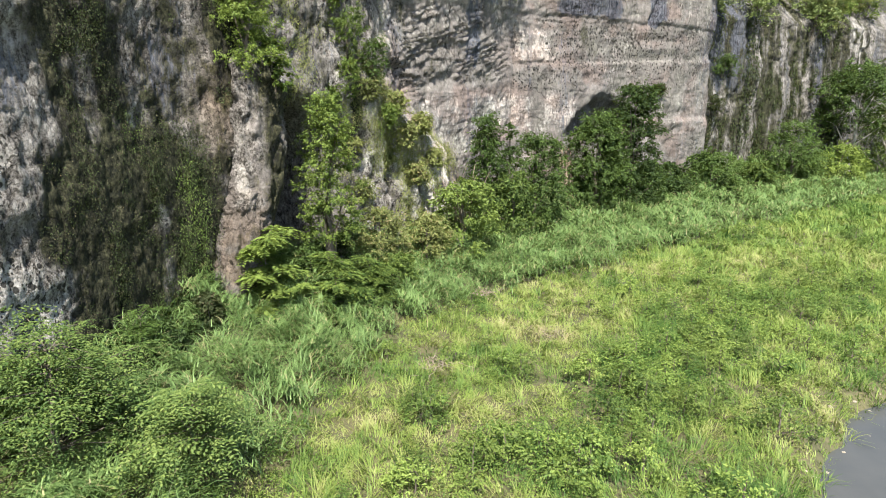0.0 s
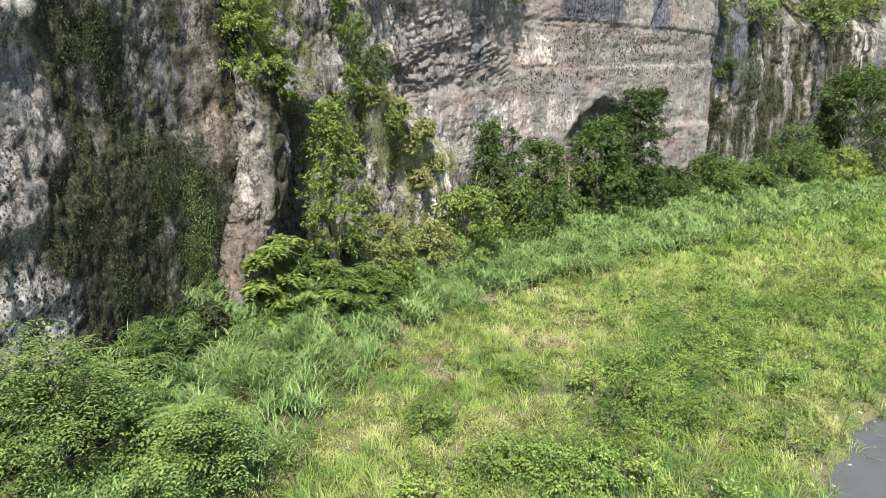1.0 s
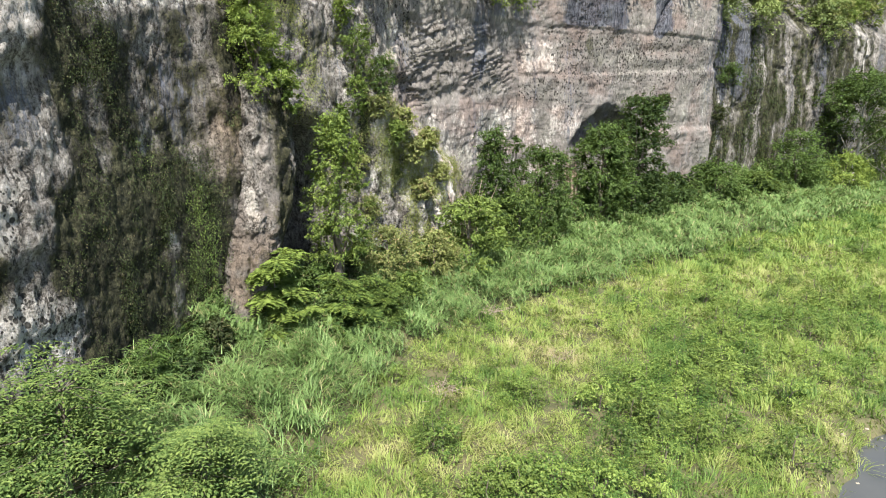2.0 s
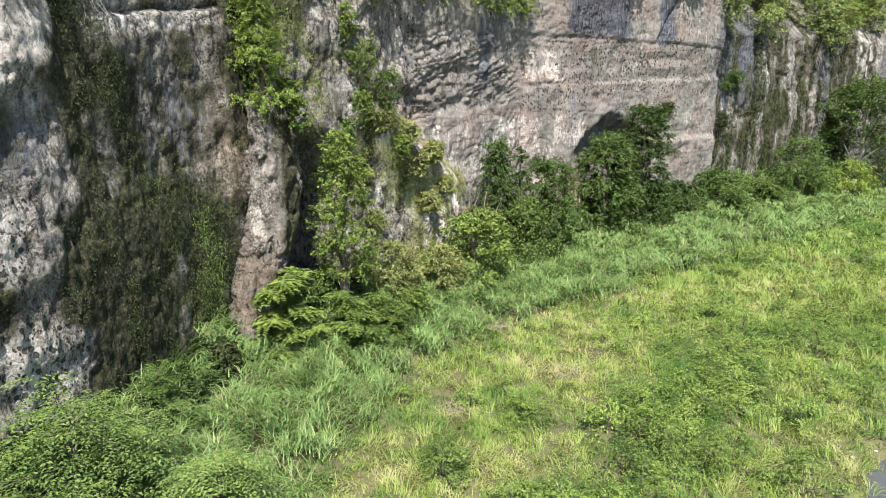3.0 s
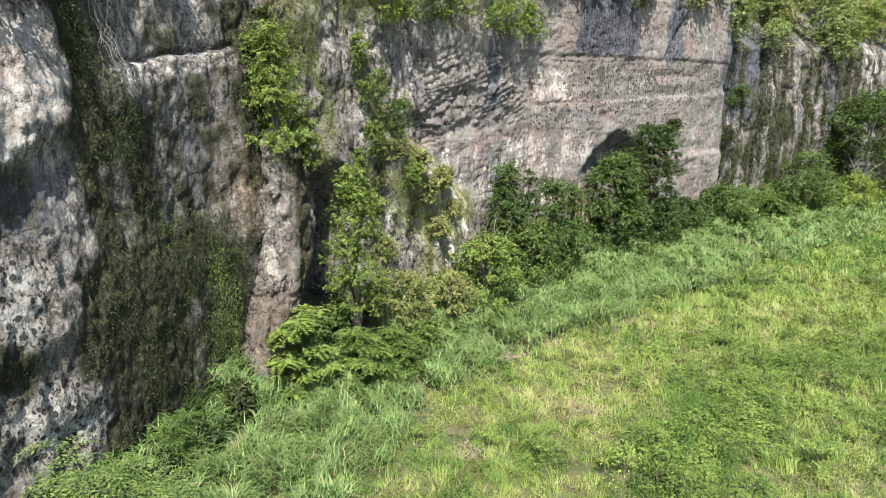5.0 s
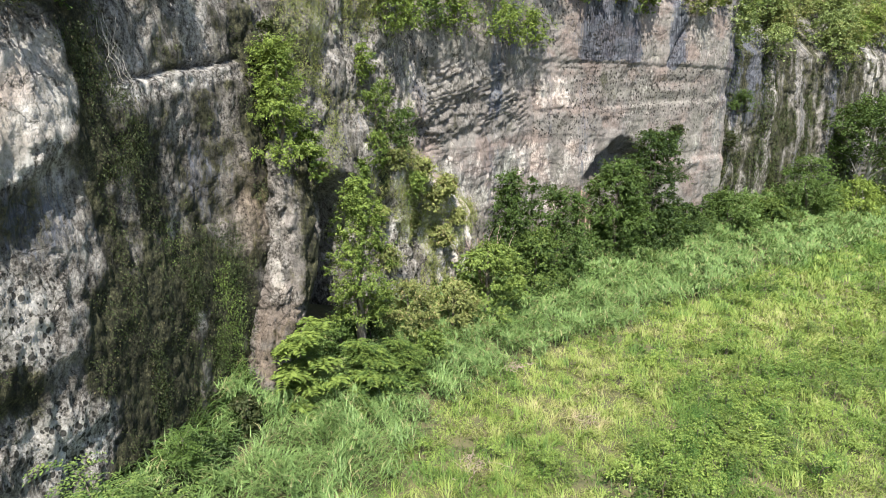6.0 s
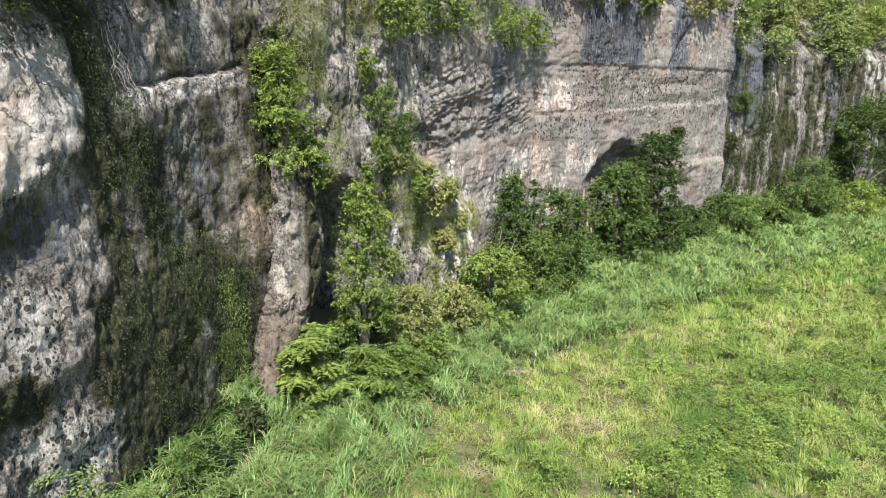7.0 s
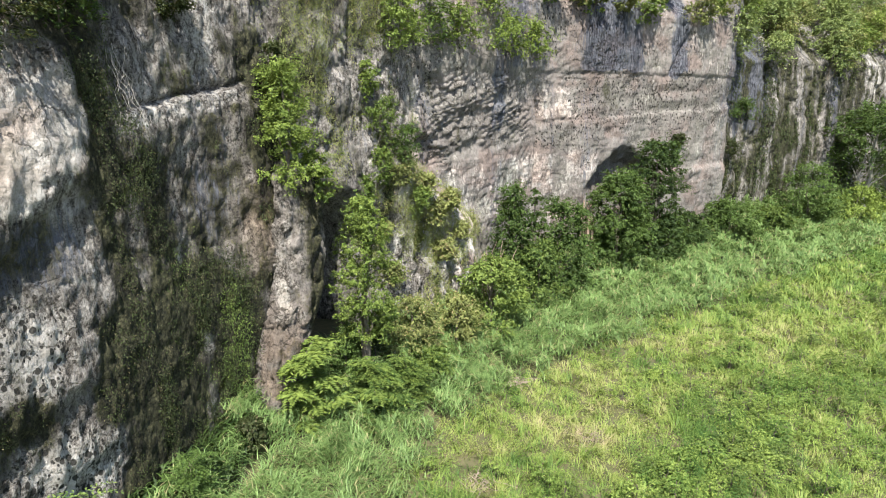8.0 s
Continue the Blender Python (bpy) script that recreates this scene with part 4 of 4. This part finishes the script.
def pillar_masks(x, y, z):
    n = fbm(x * 0.8, y * 0.8, z * 0.3, 4)
    n2 = fbm(x * 1.5, y * 1.5, z * 1.2, 4)
    scar = bell(x + 0.12 * (z - 12), z, -11.3, 11.4, 0.4, 1.6)
    return {"moss_shade": 0.34 + 0.9 * (n - 0.5) + 0.25 * smooth(-10.3, -9.6, x), "warm": 0.52 + 1.3 * (n2 - 0.5) + 0.25 * smooth(11, 8, z) - 0.4 * scar, "pale": 0.10 + 0.5 * (n2 - 0.5) + 0.58 * scar,
            "algae_shade": 0.2 + 0.6 * (n - 0.5), "pits": 0 * x, "bed": 0 * x, "tan": 0.1 + 0.6 * smooth(12, 8, z) * smooth(0.35, 0.6, n2)}


rock_column("rock_pillar", "tan and grey limestone pillar with a pale scar leaning on the cliff", "rock",
            [(2.0, -12.0, 31.8, 1.05, 1.2), (5.5, -11.95, 32.3, 1.1, 1.3), (8.0, -11.75, 33.1, 1.5, 1.5), (10.5, -11.5, 34.2, 1.85, 1.7), (13.5, -11.4, 34.8, 2.0, 1.8), (17.0, -11.4, 35.1, 1.95, 1.9), (18.4, -11.6, 35.2, 1.6, 1.6)], 3.0, ROCK, pillar_masks)


# ---------------------------------------------------------------- trees at the cliff foot
def rooted(x, y):
    return (x, y, on_ground(x, y))


tree("tree", "dense round dark green tree at the cave mouth", "tree", rooted(17.6, 66.6), 11.8, 6.0, LEAF_DARK, 1, crown_from=0.02, full=0.34, clumps=190, per=140, leaf=0.26)
tree("tree", "tall dense dark green tree before the cave", "tree", rooted(22.4, 69.6), 15.4, 6.0, LEAF_DARK, 2, crown_from=0.02, full=0.30, clumps=210, per=140, leaf=0.26)
tree("tree", "slender pointed dark green tree below the bare face", "tree", rooted(4.2, 55.4), 12.2, 5.2, LEAF_DARK, 3, taper=0.85, crown_from=0.0, leaf=0.22, clumps=130, per=112, full=0.3)
tree("tree", "narrow dark vine-wrapped stump below the bare face", "tree", rooted(6.6, 58.0), 11.2, 2.0, LEAF_DARK, 31, crown_from=0.05, clumps=46, leaf=0.20, full=0.3)
tree("tree", "bushy dark green tree below the bare face", "tree", rooted(9.4, 58.6), 10.4, 6.2, LEAF_DARK, 4, crown_from=0.0, clumps=150, per=112, leaf=0.23, full=0.32)
tree("tree", "dark green tree with a ragged crown in the cane belt", "tree", rooted(6.6, 54.6), 7.0, 5.0, LEAF_MID, 41, crown_from=0.0, leaf=0.22, clumps=110, per=98, full=0.35)
tree("tree", "broad green tree with drooping leaves above the cane grass", "tree", rooted(1.6, 47.8), 7.4, 5.4, LEAF_MID, 5, crown_from=0.0, flat=0.35, leaf=0.24, clumps=120, per=98, full=0.35)
tree("shrub", "pale green shrub with dry twigs at the cliff foot", "shrub", rooted(-1.2, 45.2), 4.6, 3.8, LEAF_OLIVE, 51, crown_from=0.05, leaf=0.18)
tree("shrub", "soft pale green shrub beside the hollow", "shrub", rooted(-4.6, 41.4), 5.4, 4.2, LEAF_OLIVE, 52, crown_from=0.05, leaf=0.17)
tree("shrub", "light green shrub above the cane grass", "shrub", rooted(-3.0, 38.6), 3.4, 3.2, LEAF_LIME, 53, crown_from=0.05, leaf=0.17, clumps=40)
tree("shrub", "dark green shrub at the cliff foot", "shrub", rooted(29.6, 76.4), 4.4, 5, LEAF_DARK, 6, crown_from=0.03, clumps=50, leaf=0.28)
tree("shrub", "low dark shrub under the tall tree", "shrub", rooted(25.4, 71.6), 6.0, 4.5, LEAF_DARK, 61, crown_from=0.03, clumps=50, leaf=0.28)
tree("shrub", "wide dark green shrub at the cliff foot", "shrub", rooted(36.5, 79.2), 6.2, 7, LEAF_DARK, 7, crown_from=0.03, clumps=80, leaf=0.30)
tree("tree", "round dark green tree at the foot of the streaked cliff", "tree", rooted(54.5, 91.6), 9.8, 8.2, LEAF_DARK, 8, crown_from=0.04, leaf=0.28, clumps=100)
tree("shrub", "light green shrub between the trees", "shrub", rooted(46.5, 86.0), 4.2, 4, LEAF_MID, 62, crown_from=0.03, leaf=0.33)
tree("shrub", "lime green shrub under the pale-trunked tree", "shrub", rooted(63.5, 93.5), 7.0, 7, LEAF_LIME, 63, crown_from=0.03, leaf=0.28)
tree("tree", "tall open tree with a pale trunk", "tree", rooted(68.6, 99.0), 19, 12, LEAF_DARK, 9, bark=PALE_BARK, crown_from=0.45, leaf=0.38, clumps=110, per=150, trunk_r=0.3)
tree("tree", "spreading green tree by the streaked cliff", "tree", rooted(75.0, 99.0), 14, 11, LEAF_MID, 91, bark=PALE_BARK, crown_from=0.12, leaf=0.28, clumps=90)
tree("tree", "dark green tree by the streaked cliff", "tree", rooted(83.0, 106.0), 16, 13, LEAF_DARK, 92, crown_from=0.1, leaf=0.28, clumps=90)
tree("tree", "light green tree by the meadow edge", "tree", rooted(78.0, 95.0), 9, 9, LEAF_LIME, 93, crown_from=0.06, leaf=0.28)
tree("tree", "tall leafy green tree before the dark hollow", "tree", rooted(-7.3, 37.2), 13.4, 3.5, LEAF_LIME, 14, crown_from=0.26, leaf=0.14, clumps=160, per=154, flat=0.5)
layered_tree("sapling", "young tree with tiers of fanned green leaves beside the pillar", "tree", rooted(-9.7, 32.2), 5.2, 4.0, LEAF_MID, 10, tiers=5, arms=6, fronds=5, leaf=0.36, frond=0.9, droop=0.45)
layered_tree("sapling", "low young tree with fanned green leaves", "tree", rooted(-6.6, 33.6), 3.8, 4.0, LEAF_MID, 11, arms=7, tiers=3, fronds=5, leaf=0.36, frond=0.9, droop=0.45)
layered_tree("sapling", "small young tree in the cane grass", "tree", rooted(-4.4, 36.6), 3.4, 2.6, LEAF_MID, 15, arms=7, tiers=4, leaf=0.24)
layered_tree("tree", "leafy tree with layered compound leaves near the cliff", "tree", rooted(-13.4, 17.4), 5.2, 7.8, LEAF_BROAD, 12, leaf=0.19, arms=8, tiers=5, fronds=6, frond=1.2, droop=0.4)
layered_tree("tree", "leafy green tree rising from the cane grass", "tree", rooted(-9.7, 19.6), 4.0, 5.8, LEAF_BROAD, 13, leaf=0.19, arms=8, tiers=4, fronds=6, frond=1.1, droop=0.4)
# Deep green leaves here put the near wall's shade into the colour.
layered_tree("sapling", "young tree in the shade of the near wall", "tree", rooted(-13.3, 24.0), 3.0, 2.0, LEAF_DARK, 16, leaf=0.18, arms=4, tiers=4, fronds=3)


# Dark-leaved shrubs; part of the wall's and hollow's shade is in their leaf colour.
for k, (x, y, h, w) in enumerate(((-14.3, 21.2, 1.3, 1.6), (-13.7, 23.4, 1.6, 1.7), (-13.2, 25.6, 1.8, 1.6), (-12.3, 28.6, 2.2, 1.8), (-8.8, 37.0, 3.0, 2.2), (-7.0, 38.8, 3.2, 2.8))):
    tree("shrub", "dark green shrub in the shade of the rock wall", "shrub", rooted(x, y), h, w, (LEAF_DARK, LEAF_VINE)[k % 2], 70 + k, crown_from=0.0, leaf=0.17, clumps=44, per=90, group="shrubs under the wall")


# ---------------------------------------------------------------- shrubs and trees growing from the rock
def cliff_shrub(name, label, s, z, height, width, mat, seed, out=0.4, lean=0.8, **more):
    x, y, zz, w = on_cliff(s, z, 0.0)
    ob = tree(name, label, more.pop("category", "shrub"), (x - w[0] * 0.1, y - w[1] * 0.1, zz), height, width, mat, seed, lean=(w[0] * (lean + out), w[1] * (lean + out)), **more)
    return ob


tree("tree", "bright green tree growing on top of the pillar", "tree", (-11.2, 34.4, 17.0), 7.0, 4.0, LEAF_LIME, 101, crown_from=0.02, leaf=0.12, clumps=120, per=210, taper=0.6)
tree("shrub", "drooping lime green shrub on the pillar's shoulder", "shrub", (-9.7, 34.8, 15.9), 3.2, 2.2, LEAF_LIME, 102, crown_from=0.02, leaf=0.17, clumps=36)
for k, (s, z, h, w, mat, label) in enumerate((
        (104.6, 21.5, 3.0, 1.6, LEAF_LIME, "lime green shrub hanging on the buttress"), (105.2, 18.6, 3.4, 2.4, LEAF_MID, "green shrub rooted in the buttress"),
        (106.8, 17.2, 2.8, 2.0, LEAF_DARK, "dark green shrub rooted in the buttress"), (104.4, 15.6, 3.0, 2.0, LEAF_LIME, "yellow-green shrub on the buttress"),
        (103.2, 14.0, 2.6, 1.8, LEAF_LIME, "yellow-green shrub low on the buttress"),
        (106.4, 15.6, 1.6, 1.8, LEAF_OLIVE, "olive shrub on the knoll"), (107.6, 13.4, 1.8, 1.9, LEAF_LIME, "yellow-green shrub on the knoll"), (109.2, 14.4, 1.5, 2.2, LEAF_OLIVE, "pale olive shrub on the knoll"), (110.8, 12.0, 1.6, 2.0, LEAF_OLIVE, "dry olive shrub on the knoll's slope"),
        (112.8, 12.8, 1.4, 1.9, LEAF_OLIVE, "small dry shrub on the knoll's slope"), (114.6, 9.8, 1.5, 1.9, LEAF_OLIVE, "low dry shrub at the knoll's end"), (105.4, 11.2, 1.6, 1.5, LEAF_OLIVE, "thin olive shrub on the fluted rock"), (109.4, 10.4, 1.3, 1.4, LEAF_OLIVE, "dry grass-green shrub between the fluted rocks"),
        (105.8, 7.6, 2.0, 2.0, LEAF_OLIVE, "small olive shrub between the fluted rocks"), (111.6, 8.6, 1.8, 2.0, LEAF_OLIVE, "low olive shrub between the fluted rocks"),
        (108.2, 24.8, 4.6, 3.4, LEAF_MID, "leafy green shrub on the cliff's lip"), (110.5, 25.6, 4.4, 3.4, LEAF_LIME, "light green shrub on the cliff's lip"),
        (114.0, 26.2, 4.0, 3.4, LEAF_MID, "green shrub on the lip above the bare face"), (117.5, 26.0, 3.6, 3.4, LEAF_LIME, "lime shrub above the bare face"),
        (121.5, 26.2, 4.8, 4.4, LEAF_LIME, "feathery yellow-green shrub above the bare face"), (124.8, 25.8, 4.0, 3.8, LEAF_LIME, "drooping yellow-green shrub above the bare face"),
        (129.0, 25.6, 3.4, 3.2, LEAF_LIME, "small lime shrub beside the black streaks"),
        (174.0, 18.4, 3.2, 3.4, LEAF_DARK, "dark shrub in a cleft of the streaked cliff"), (171.0, 12.5, 3.4, 3.0, LEAF_VINE, "dark climbing shrub past the bare face"), (154.5, 15.8, 1.4, 1.6, LEAF_VINE, "small shrub above the cave tree"),
        (82.8, 24.4, 2.6, 2.0, LEAF_DARK, "dark shrub high on the near wall"), (80.6, 23.6, 3.0, 2.2, LEAF_VINE, "dark shrub above the pale bulge"), (88.4, 25.4, 1.4, 1.6, LEAF_VINE, "dark shrub on the near wall"),
        (94.6, 21.8, 3.0, 2.0, LEAF_VINE, "dark green shrub beside the tree on the pillar"), (83.8, 25.6, 2.4, 1.8, LEAF_MID, "green shrub high on the near wall"))):
    cliff_shrub("shrub", label, s, z, h, w, mat, 120 + k, out=0.3, lean=0.3 if s < 108 or s > 130 else 0.0, crown_from=0.0, leaf=0.14 if s < 108 else 0.20, clumps=46, per=84, spread=1.3, flat=0.7)
# wooded slope above the streaked cliff
r = np.random.default_rng(5)
for k in range(56):
    s = r.uniform(169, 222)
    z = 25.0 + r.random() ** 1.3 * 14 - 1.0 * smooth(185, 195, s) + 5.0 * smooth(199, 206, s) + 2.0 * (s < 172)
    cliff_shrub("tree", "leafy green tree on the slope above the streaked cliff", s, z, r.uniform(4.5, 7.5), r.uniform(4.5, 7.0), (LEAF_SLOPE, LEAF_SLOPE, LEAF_LIME, LEAF_SLOPE, LEAF_OLIVE)[k % 5], 200 + k, category="tree",
                out=0.6, lean=0.6, crown_from=0.0, leaf=0.30, clumps=42, per=70, group="trees above the cliff")
for k in range(10):
    s = 132 + 3.4 * k + r.uniform(-1, 1)
    cliff_shrub("shrub", "green shrub at the top of the bare face", s, 29.8 + r.uniform(0, 3), r.uniform(2.5, 4.0), r.uniform(2.5, 4.0), (LEAF_MID, LEAF_OLIVE)[k % 2], 260 + k, crown_from=0.0, leaf=0.26, clumps=36, per=70, group="shrubs at the cliff top")


# ---------------------------------------------------------------- climbers and moss tufts on the rock
def cliff_cover(name, label, count, weight, mat, size, seed, hang=0.6, lift=0.12):
    """Small leaves spread over the rock where weight is high."""
    r = np.random.default_rng(seed)
    w = np.clip(weight, 0, None)
    area = np.gradient(steps)[:, None] * np.ones_like(w)
    w = w * area
    w[-2:], w[:, -2:] = 0, 0
    pick = r.choice(w.size, count, p=(w / w.sum()).ravel())
    i, j = np.unravel_index(pick, w.shape)
    n = cliff_normals[i, j]
    jitter = r.normal(0, 0.09, (count, 3))
    pos = cliff_points[i, j] + n * (r.random((count, 1)) ** 2 * lift * 3) + jitter
    L = size * (0.5 + r.random(count)) * np.clip(np.hypot(pos[:, 0], pos[:, 1]) / 32, 0.9, 2.2)
    v, q = leaves(pos, n + np.array([0, 0, 0.45]) + r.normal(0, 0.45, (count, 3)), n * 0.5 + np.array([0, 0, -hang]) + r.normal(0, 0.45, (count, 3)), L, L * 0.5)
    return stuff(name, label, "climbing plants", v, q, mat)


seen_rock = smooth(70, 74, S) * smooth(225, 215, S) * smooth(2, 4, Z) * smooth(41, 36, Z)
tuft = fbm(S * 0.8, Z * 0.5, 51.0, 4)
cliff_cover("moss_tufts", "dark moss and small ferns on the damp rock", 26000, smooth(0.54, 0.7, masks["moss_shade"]) * smooth(0.46, 0.6, tuft) * seen_rock, LEAF_VINE, 0.09, 31)
curtain = box(S, Z, 84.0, 90.6, 4.0, 14.0, 0.7, 1.2) * smooth(0.44, 0.58, fbm(S * 1.1, Z * 0.25, 53.0, 4))
curtain = curtain + 0.9 * box(S + 0.25 * (Z - 22), Z, 82.8, 84.8, 17.5, 28, 0.4, 1) * smooth(0.36, 0.5, tuft)
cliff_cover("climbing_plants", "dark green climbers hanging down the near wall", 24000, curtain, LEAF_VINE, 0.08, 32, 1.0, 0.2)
lush = box(S, Z, 88.6, 90.4, 6, 12.5, 0.4, 1) + 0.5 * box(S, Z, 85.8, 88.4, 8, 15, 0.3, 1) * smooth(0.52, 0.62, fbm(S * 2.2, Z * 0.2, 57.0, 3))
cliff_cover("climbing_plants", "fresh green creepers on the near wall", 3000, lush * smooth(0.42, 0.6, tuft), LEAF_MID, 0.08, 33, 1.0, 0.25)
ridge = box(S, Z, 95, 111, 11, 30, 1, 2) * smooth(0.48, 0.62, fbm(S * 0.7, Z * 0.22, 59.0, 4)) + box(S, Z + 0.6 * (S - 110), 104, 120, 4, 17.5, 1, 1) * smooth(0.45, 0.6, tuft)
cliff_cover("climbing_plants", "olive creepers and small shrubs on the fluted rock", 80000, ridge, LEAF_OLIVE, 0.065, 34, 0.8, 0.15)
green_streaks = box(S, Z, 168, 215, 6, 32, 2, 3) * smooth(0.48, 0.6, fbm(S * 0.35, Z * 0.06, 61.0, 4))
cliff_cover("climbing_plants", "green creepers in the streaks of the far cliff", 7000, green_streaks, LEAF_VINE, 0.14, 35, 1.0, 0.3)

# ---------------------------------------------------------------- meadow shrubs
r = np.random.default_rng(77)
models = [tree("shrub", "low feathery green shrub in the meadow", "shrub", (0, 0, -30), 1.5, 2.0, (LEAF_MEADOW, LEAF_MEADOW, LEAF_MID, LEAF_MEADOW)[k], 300 + k, crown_from=0.0, leaf=0.10, clumps=26, per=42, group="meadow shrubs", limbs=5, flat=0.4) for k in range(4)]
p = scatter(4000, -6, 45, 16, 62, r)
p = p[(line_distance(p, SHORE) < -2.0) & (line_distance(p, coarse) > 9)]
p = p[r.random(len(p)) < 0.03 + 0.97 * lush_at(p)]
spots = [tuple(a) for a in p[:160]]
for k, (x, y) in enumerate(spots):
    size = r.uniform(0.7, 1.35)
    m = pose(x, y, on_ground(x, y) - 0.05, 0, 0, r.uniform(0, 360)) @ Matrix.Diagonal((size * r.uniform(0.9, 1.5), size, size * r.uniform(0.8, 1.15), 1))
    if k < 4:
        models[k].matrix_basis = pose(x, y, on_ground(x, y) - 0.05)
    else:
        copy_thing(models[k % 4], m)


# ferns in the near wall's strip of shade, part of it put into dark leaves
r = np.random.default_rng(63)
fp = scatter(30000, -18, -6, 14, 42, r)
fd = line_distance(fp, coarse)
fp = fp[(fd > 0.05) & (fd < 2.4 - 1.2 * r.random(len(fp)))]
nn = len(fp)
v, q, _ = blades(np.column_stack([fp, ground_height(fp) + 0.6 * r.random(nn) - 0.05]), 0.5 + 0.5 * r.random(nn), 0.07 + 0.05 * r.random(nn), r.random(nn) * 6.283, r.uniform(0.2, 0.7, nn), r.uniform(0.3, 0.9, nn), r, None, 3)
stuff("ferns", "dark ferns and grass in the shade of the near wall", "ferns", v, q, LEAF_DARK)

# ---------------------------------------------------------------- dead wood, hanging roots and cables
DRYWOOD = simple_material("dead_wood", (0.16, 0.12, 0.09), (0.40, 0.33, 0.26), 3.0, 0.9, 0.4)
ROOT = simple_material("hanging_root", (0.22, 0.14, 0.11), (0.50, 0.38, 0.31), 3.0, 0.85, 0.4)
CABLE = simple_material("cable", (0.14, 0.14, 0.15), (0.22, 0.22, 0.22), 8.0, 0.6, 0.1)


def strands(name, label, category, paths, mat, child):
    """A bundle of thin tapered strands, each one a part."""
    base = paths[0][0][0]
    ob = thing(name, label, category, "", tuple(base))
    for pts, r0, r1 in paths:
        vv, qq = tube(pts - np.array(base), np.linspace(r0, r1, len(pts)), 5)
        part(child, mesh_arrays(child, vv, [qq], mat, True), ob)
    return ob


r = np.random.default_rng(91)
hang = []
for k in range(26):
    top = np.array([14.1 + r.normal(0, 0.35), 67.3 + r.normal(0, 0.3), 9.6 + r.normal(0, 0.5)])
    foot = np.array([top[0] + 0.5 + r.normal(0, 0.3), top[1] - 0.3 + r.normal(0, 0.3), 1.6])
    hang.append((bent(top, foot, r, 0, 7, 0.12), 0.10, 0.06))
strands("hanging_roots", "bundle of pale and reddish roots hanging beside the cave", "roots", hang, ROOT, "root")
hang = []
for k in range(9):
    x, y, z, w = on_cliff(84.3 + 0.12 * k, 23.4 + r.normal(0, 0.4), 0.2)
    hang.append((bent((x, y, z), (x + w[0] * 0.3 + r.normal(0, 0.4), y + r.normal(0, 0.5), z - r.uniform(0.8, 3.0)), r, 0, 8, 0.5), 0.014, 0.006))
strands("hanging_roots", "pale bare roots hanging down the near wall", "roots", hang, PALE_BARK, "root")


def brush_pile(place, size, seed, label):
    rr = np.random.default_rng(seed)
    paths = []
    for k in range(60):
        a = np.array(place) + rr.normal(0, 0.5 * size, 3) * np.array([1, 1, 0.25])
        d = unit(rr.normal(size=3) * np.array([1, 1, 0.45]))
        paths.append((bent(a, a + d * size * rr.uniform(0.4, 0.9), rr, 0, 5, 0.3), 0.016, 0.006))
    strands("brush_pile", label, "dead brush", paths, DRYWOOD, "branch")


brush_pile((-0.4, 29.2, on_ground(-0.4, 29.2) + 0.4), 1.0, 1, "small heap of brown dead branches in the meadow")
brush_pile((3.1, 40.1, on_ground(3.1, 40.1) + 0.8), 0.9, 2, "brown dead brush at the edge of the cane grass")
brush_pile((6.9, 34.4, on_ground(6.9, 34.4) + 0.2), 0.9, 3, "dry flattened brush in a bare patch")
dead = []
x, y, z = rooted(1.4, 49.6)
for k in range(22):
    a = np.array([x + r.normal(0, 0.3), y + r.normal(0, 0.3), z + 1.0 + r.random() * 2])
    dead.append((bent(a, a + np.array([r.normal(0, 1.1), r.normal(0, 0.8), r.uniform(2.0, 5.5)]), r, 0, 6, 0.25), 0.045, 0.015))
strands("dead_shrub", "bare pale twigs of a dead shrub at the cliff foot", "dead shrub", dead, ROOT, "twig")
for a, b, sag in (((19.3, 70.9, 32.0), (42.3, 88.2, 30.2), 0.15), ((26.9, 75.2, 32.7), (38.7, 86.7, 33.1), 0.15)):
    u = np.linspace(0, 1, 24)[:, None]
    path = np.array(a) * (1 - u) + np.array(b) * u
    path[:, 2] -= sag * np.sin(u[:, 0] * math.pi)
    vv, qq = tube(path, np.full(24, 0.018), 5)
    tagged(new("cable", mesh_arrays("cable", vv, [qq], CABLE, True)), "thin grey cable strung across the top of the cliff", "cable", "cables over the cliff")

# ---------------------------------------------------------------- stones on the bank
r = np.random.default_rng(17)


def stone_mesh(seed):
    bm = bmesh.new()
    bmesh.ops.create_icosphere(bm, subdivisions=2, radius=1.0)
    for vert in bm.verts:
        vert.co *= 0.8 + 0.5 * noise.noise(vert.co * 1.3 + Vector((seed, 0, 0)))
        vert.co.z *= 0.6
    me = bpy.data.meshes.new("stone")
    bm.to_mesh(me), bm.free()
    me.materials.append(SAND)
    return me


stones = [stone_mesh(k * 3.7) for k in range(3)]
for k in range(18):
    i = int(r.integers(16 * 4 - 10, 16 * 8))
    x, y = SHORE[i] + r.normal(0, 0.35, 2) + np.array([-0.15, 0.1])
    ob = new("stone", stones[k % 3])
    size = r.uniform(0.06, 0.16)
    ob.matrix_basis = pose(x, y, max(on_ground(x, y), -0.05) + size * 0.2, 0, 0, r.uniform(0, 360)) @ Matrix.Diagonal((size, size * 0.8, size, 1))
    tagged(ob, "small pale stone at the water's edge", "stone", "stones on the bank")
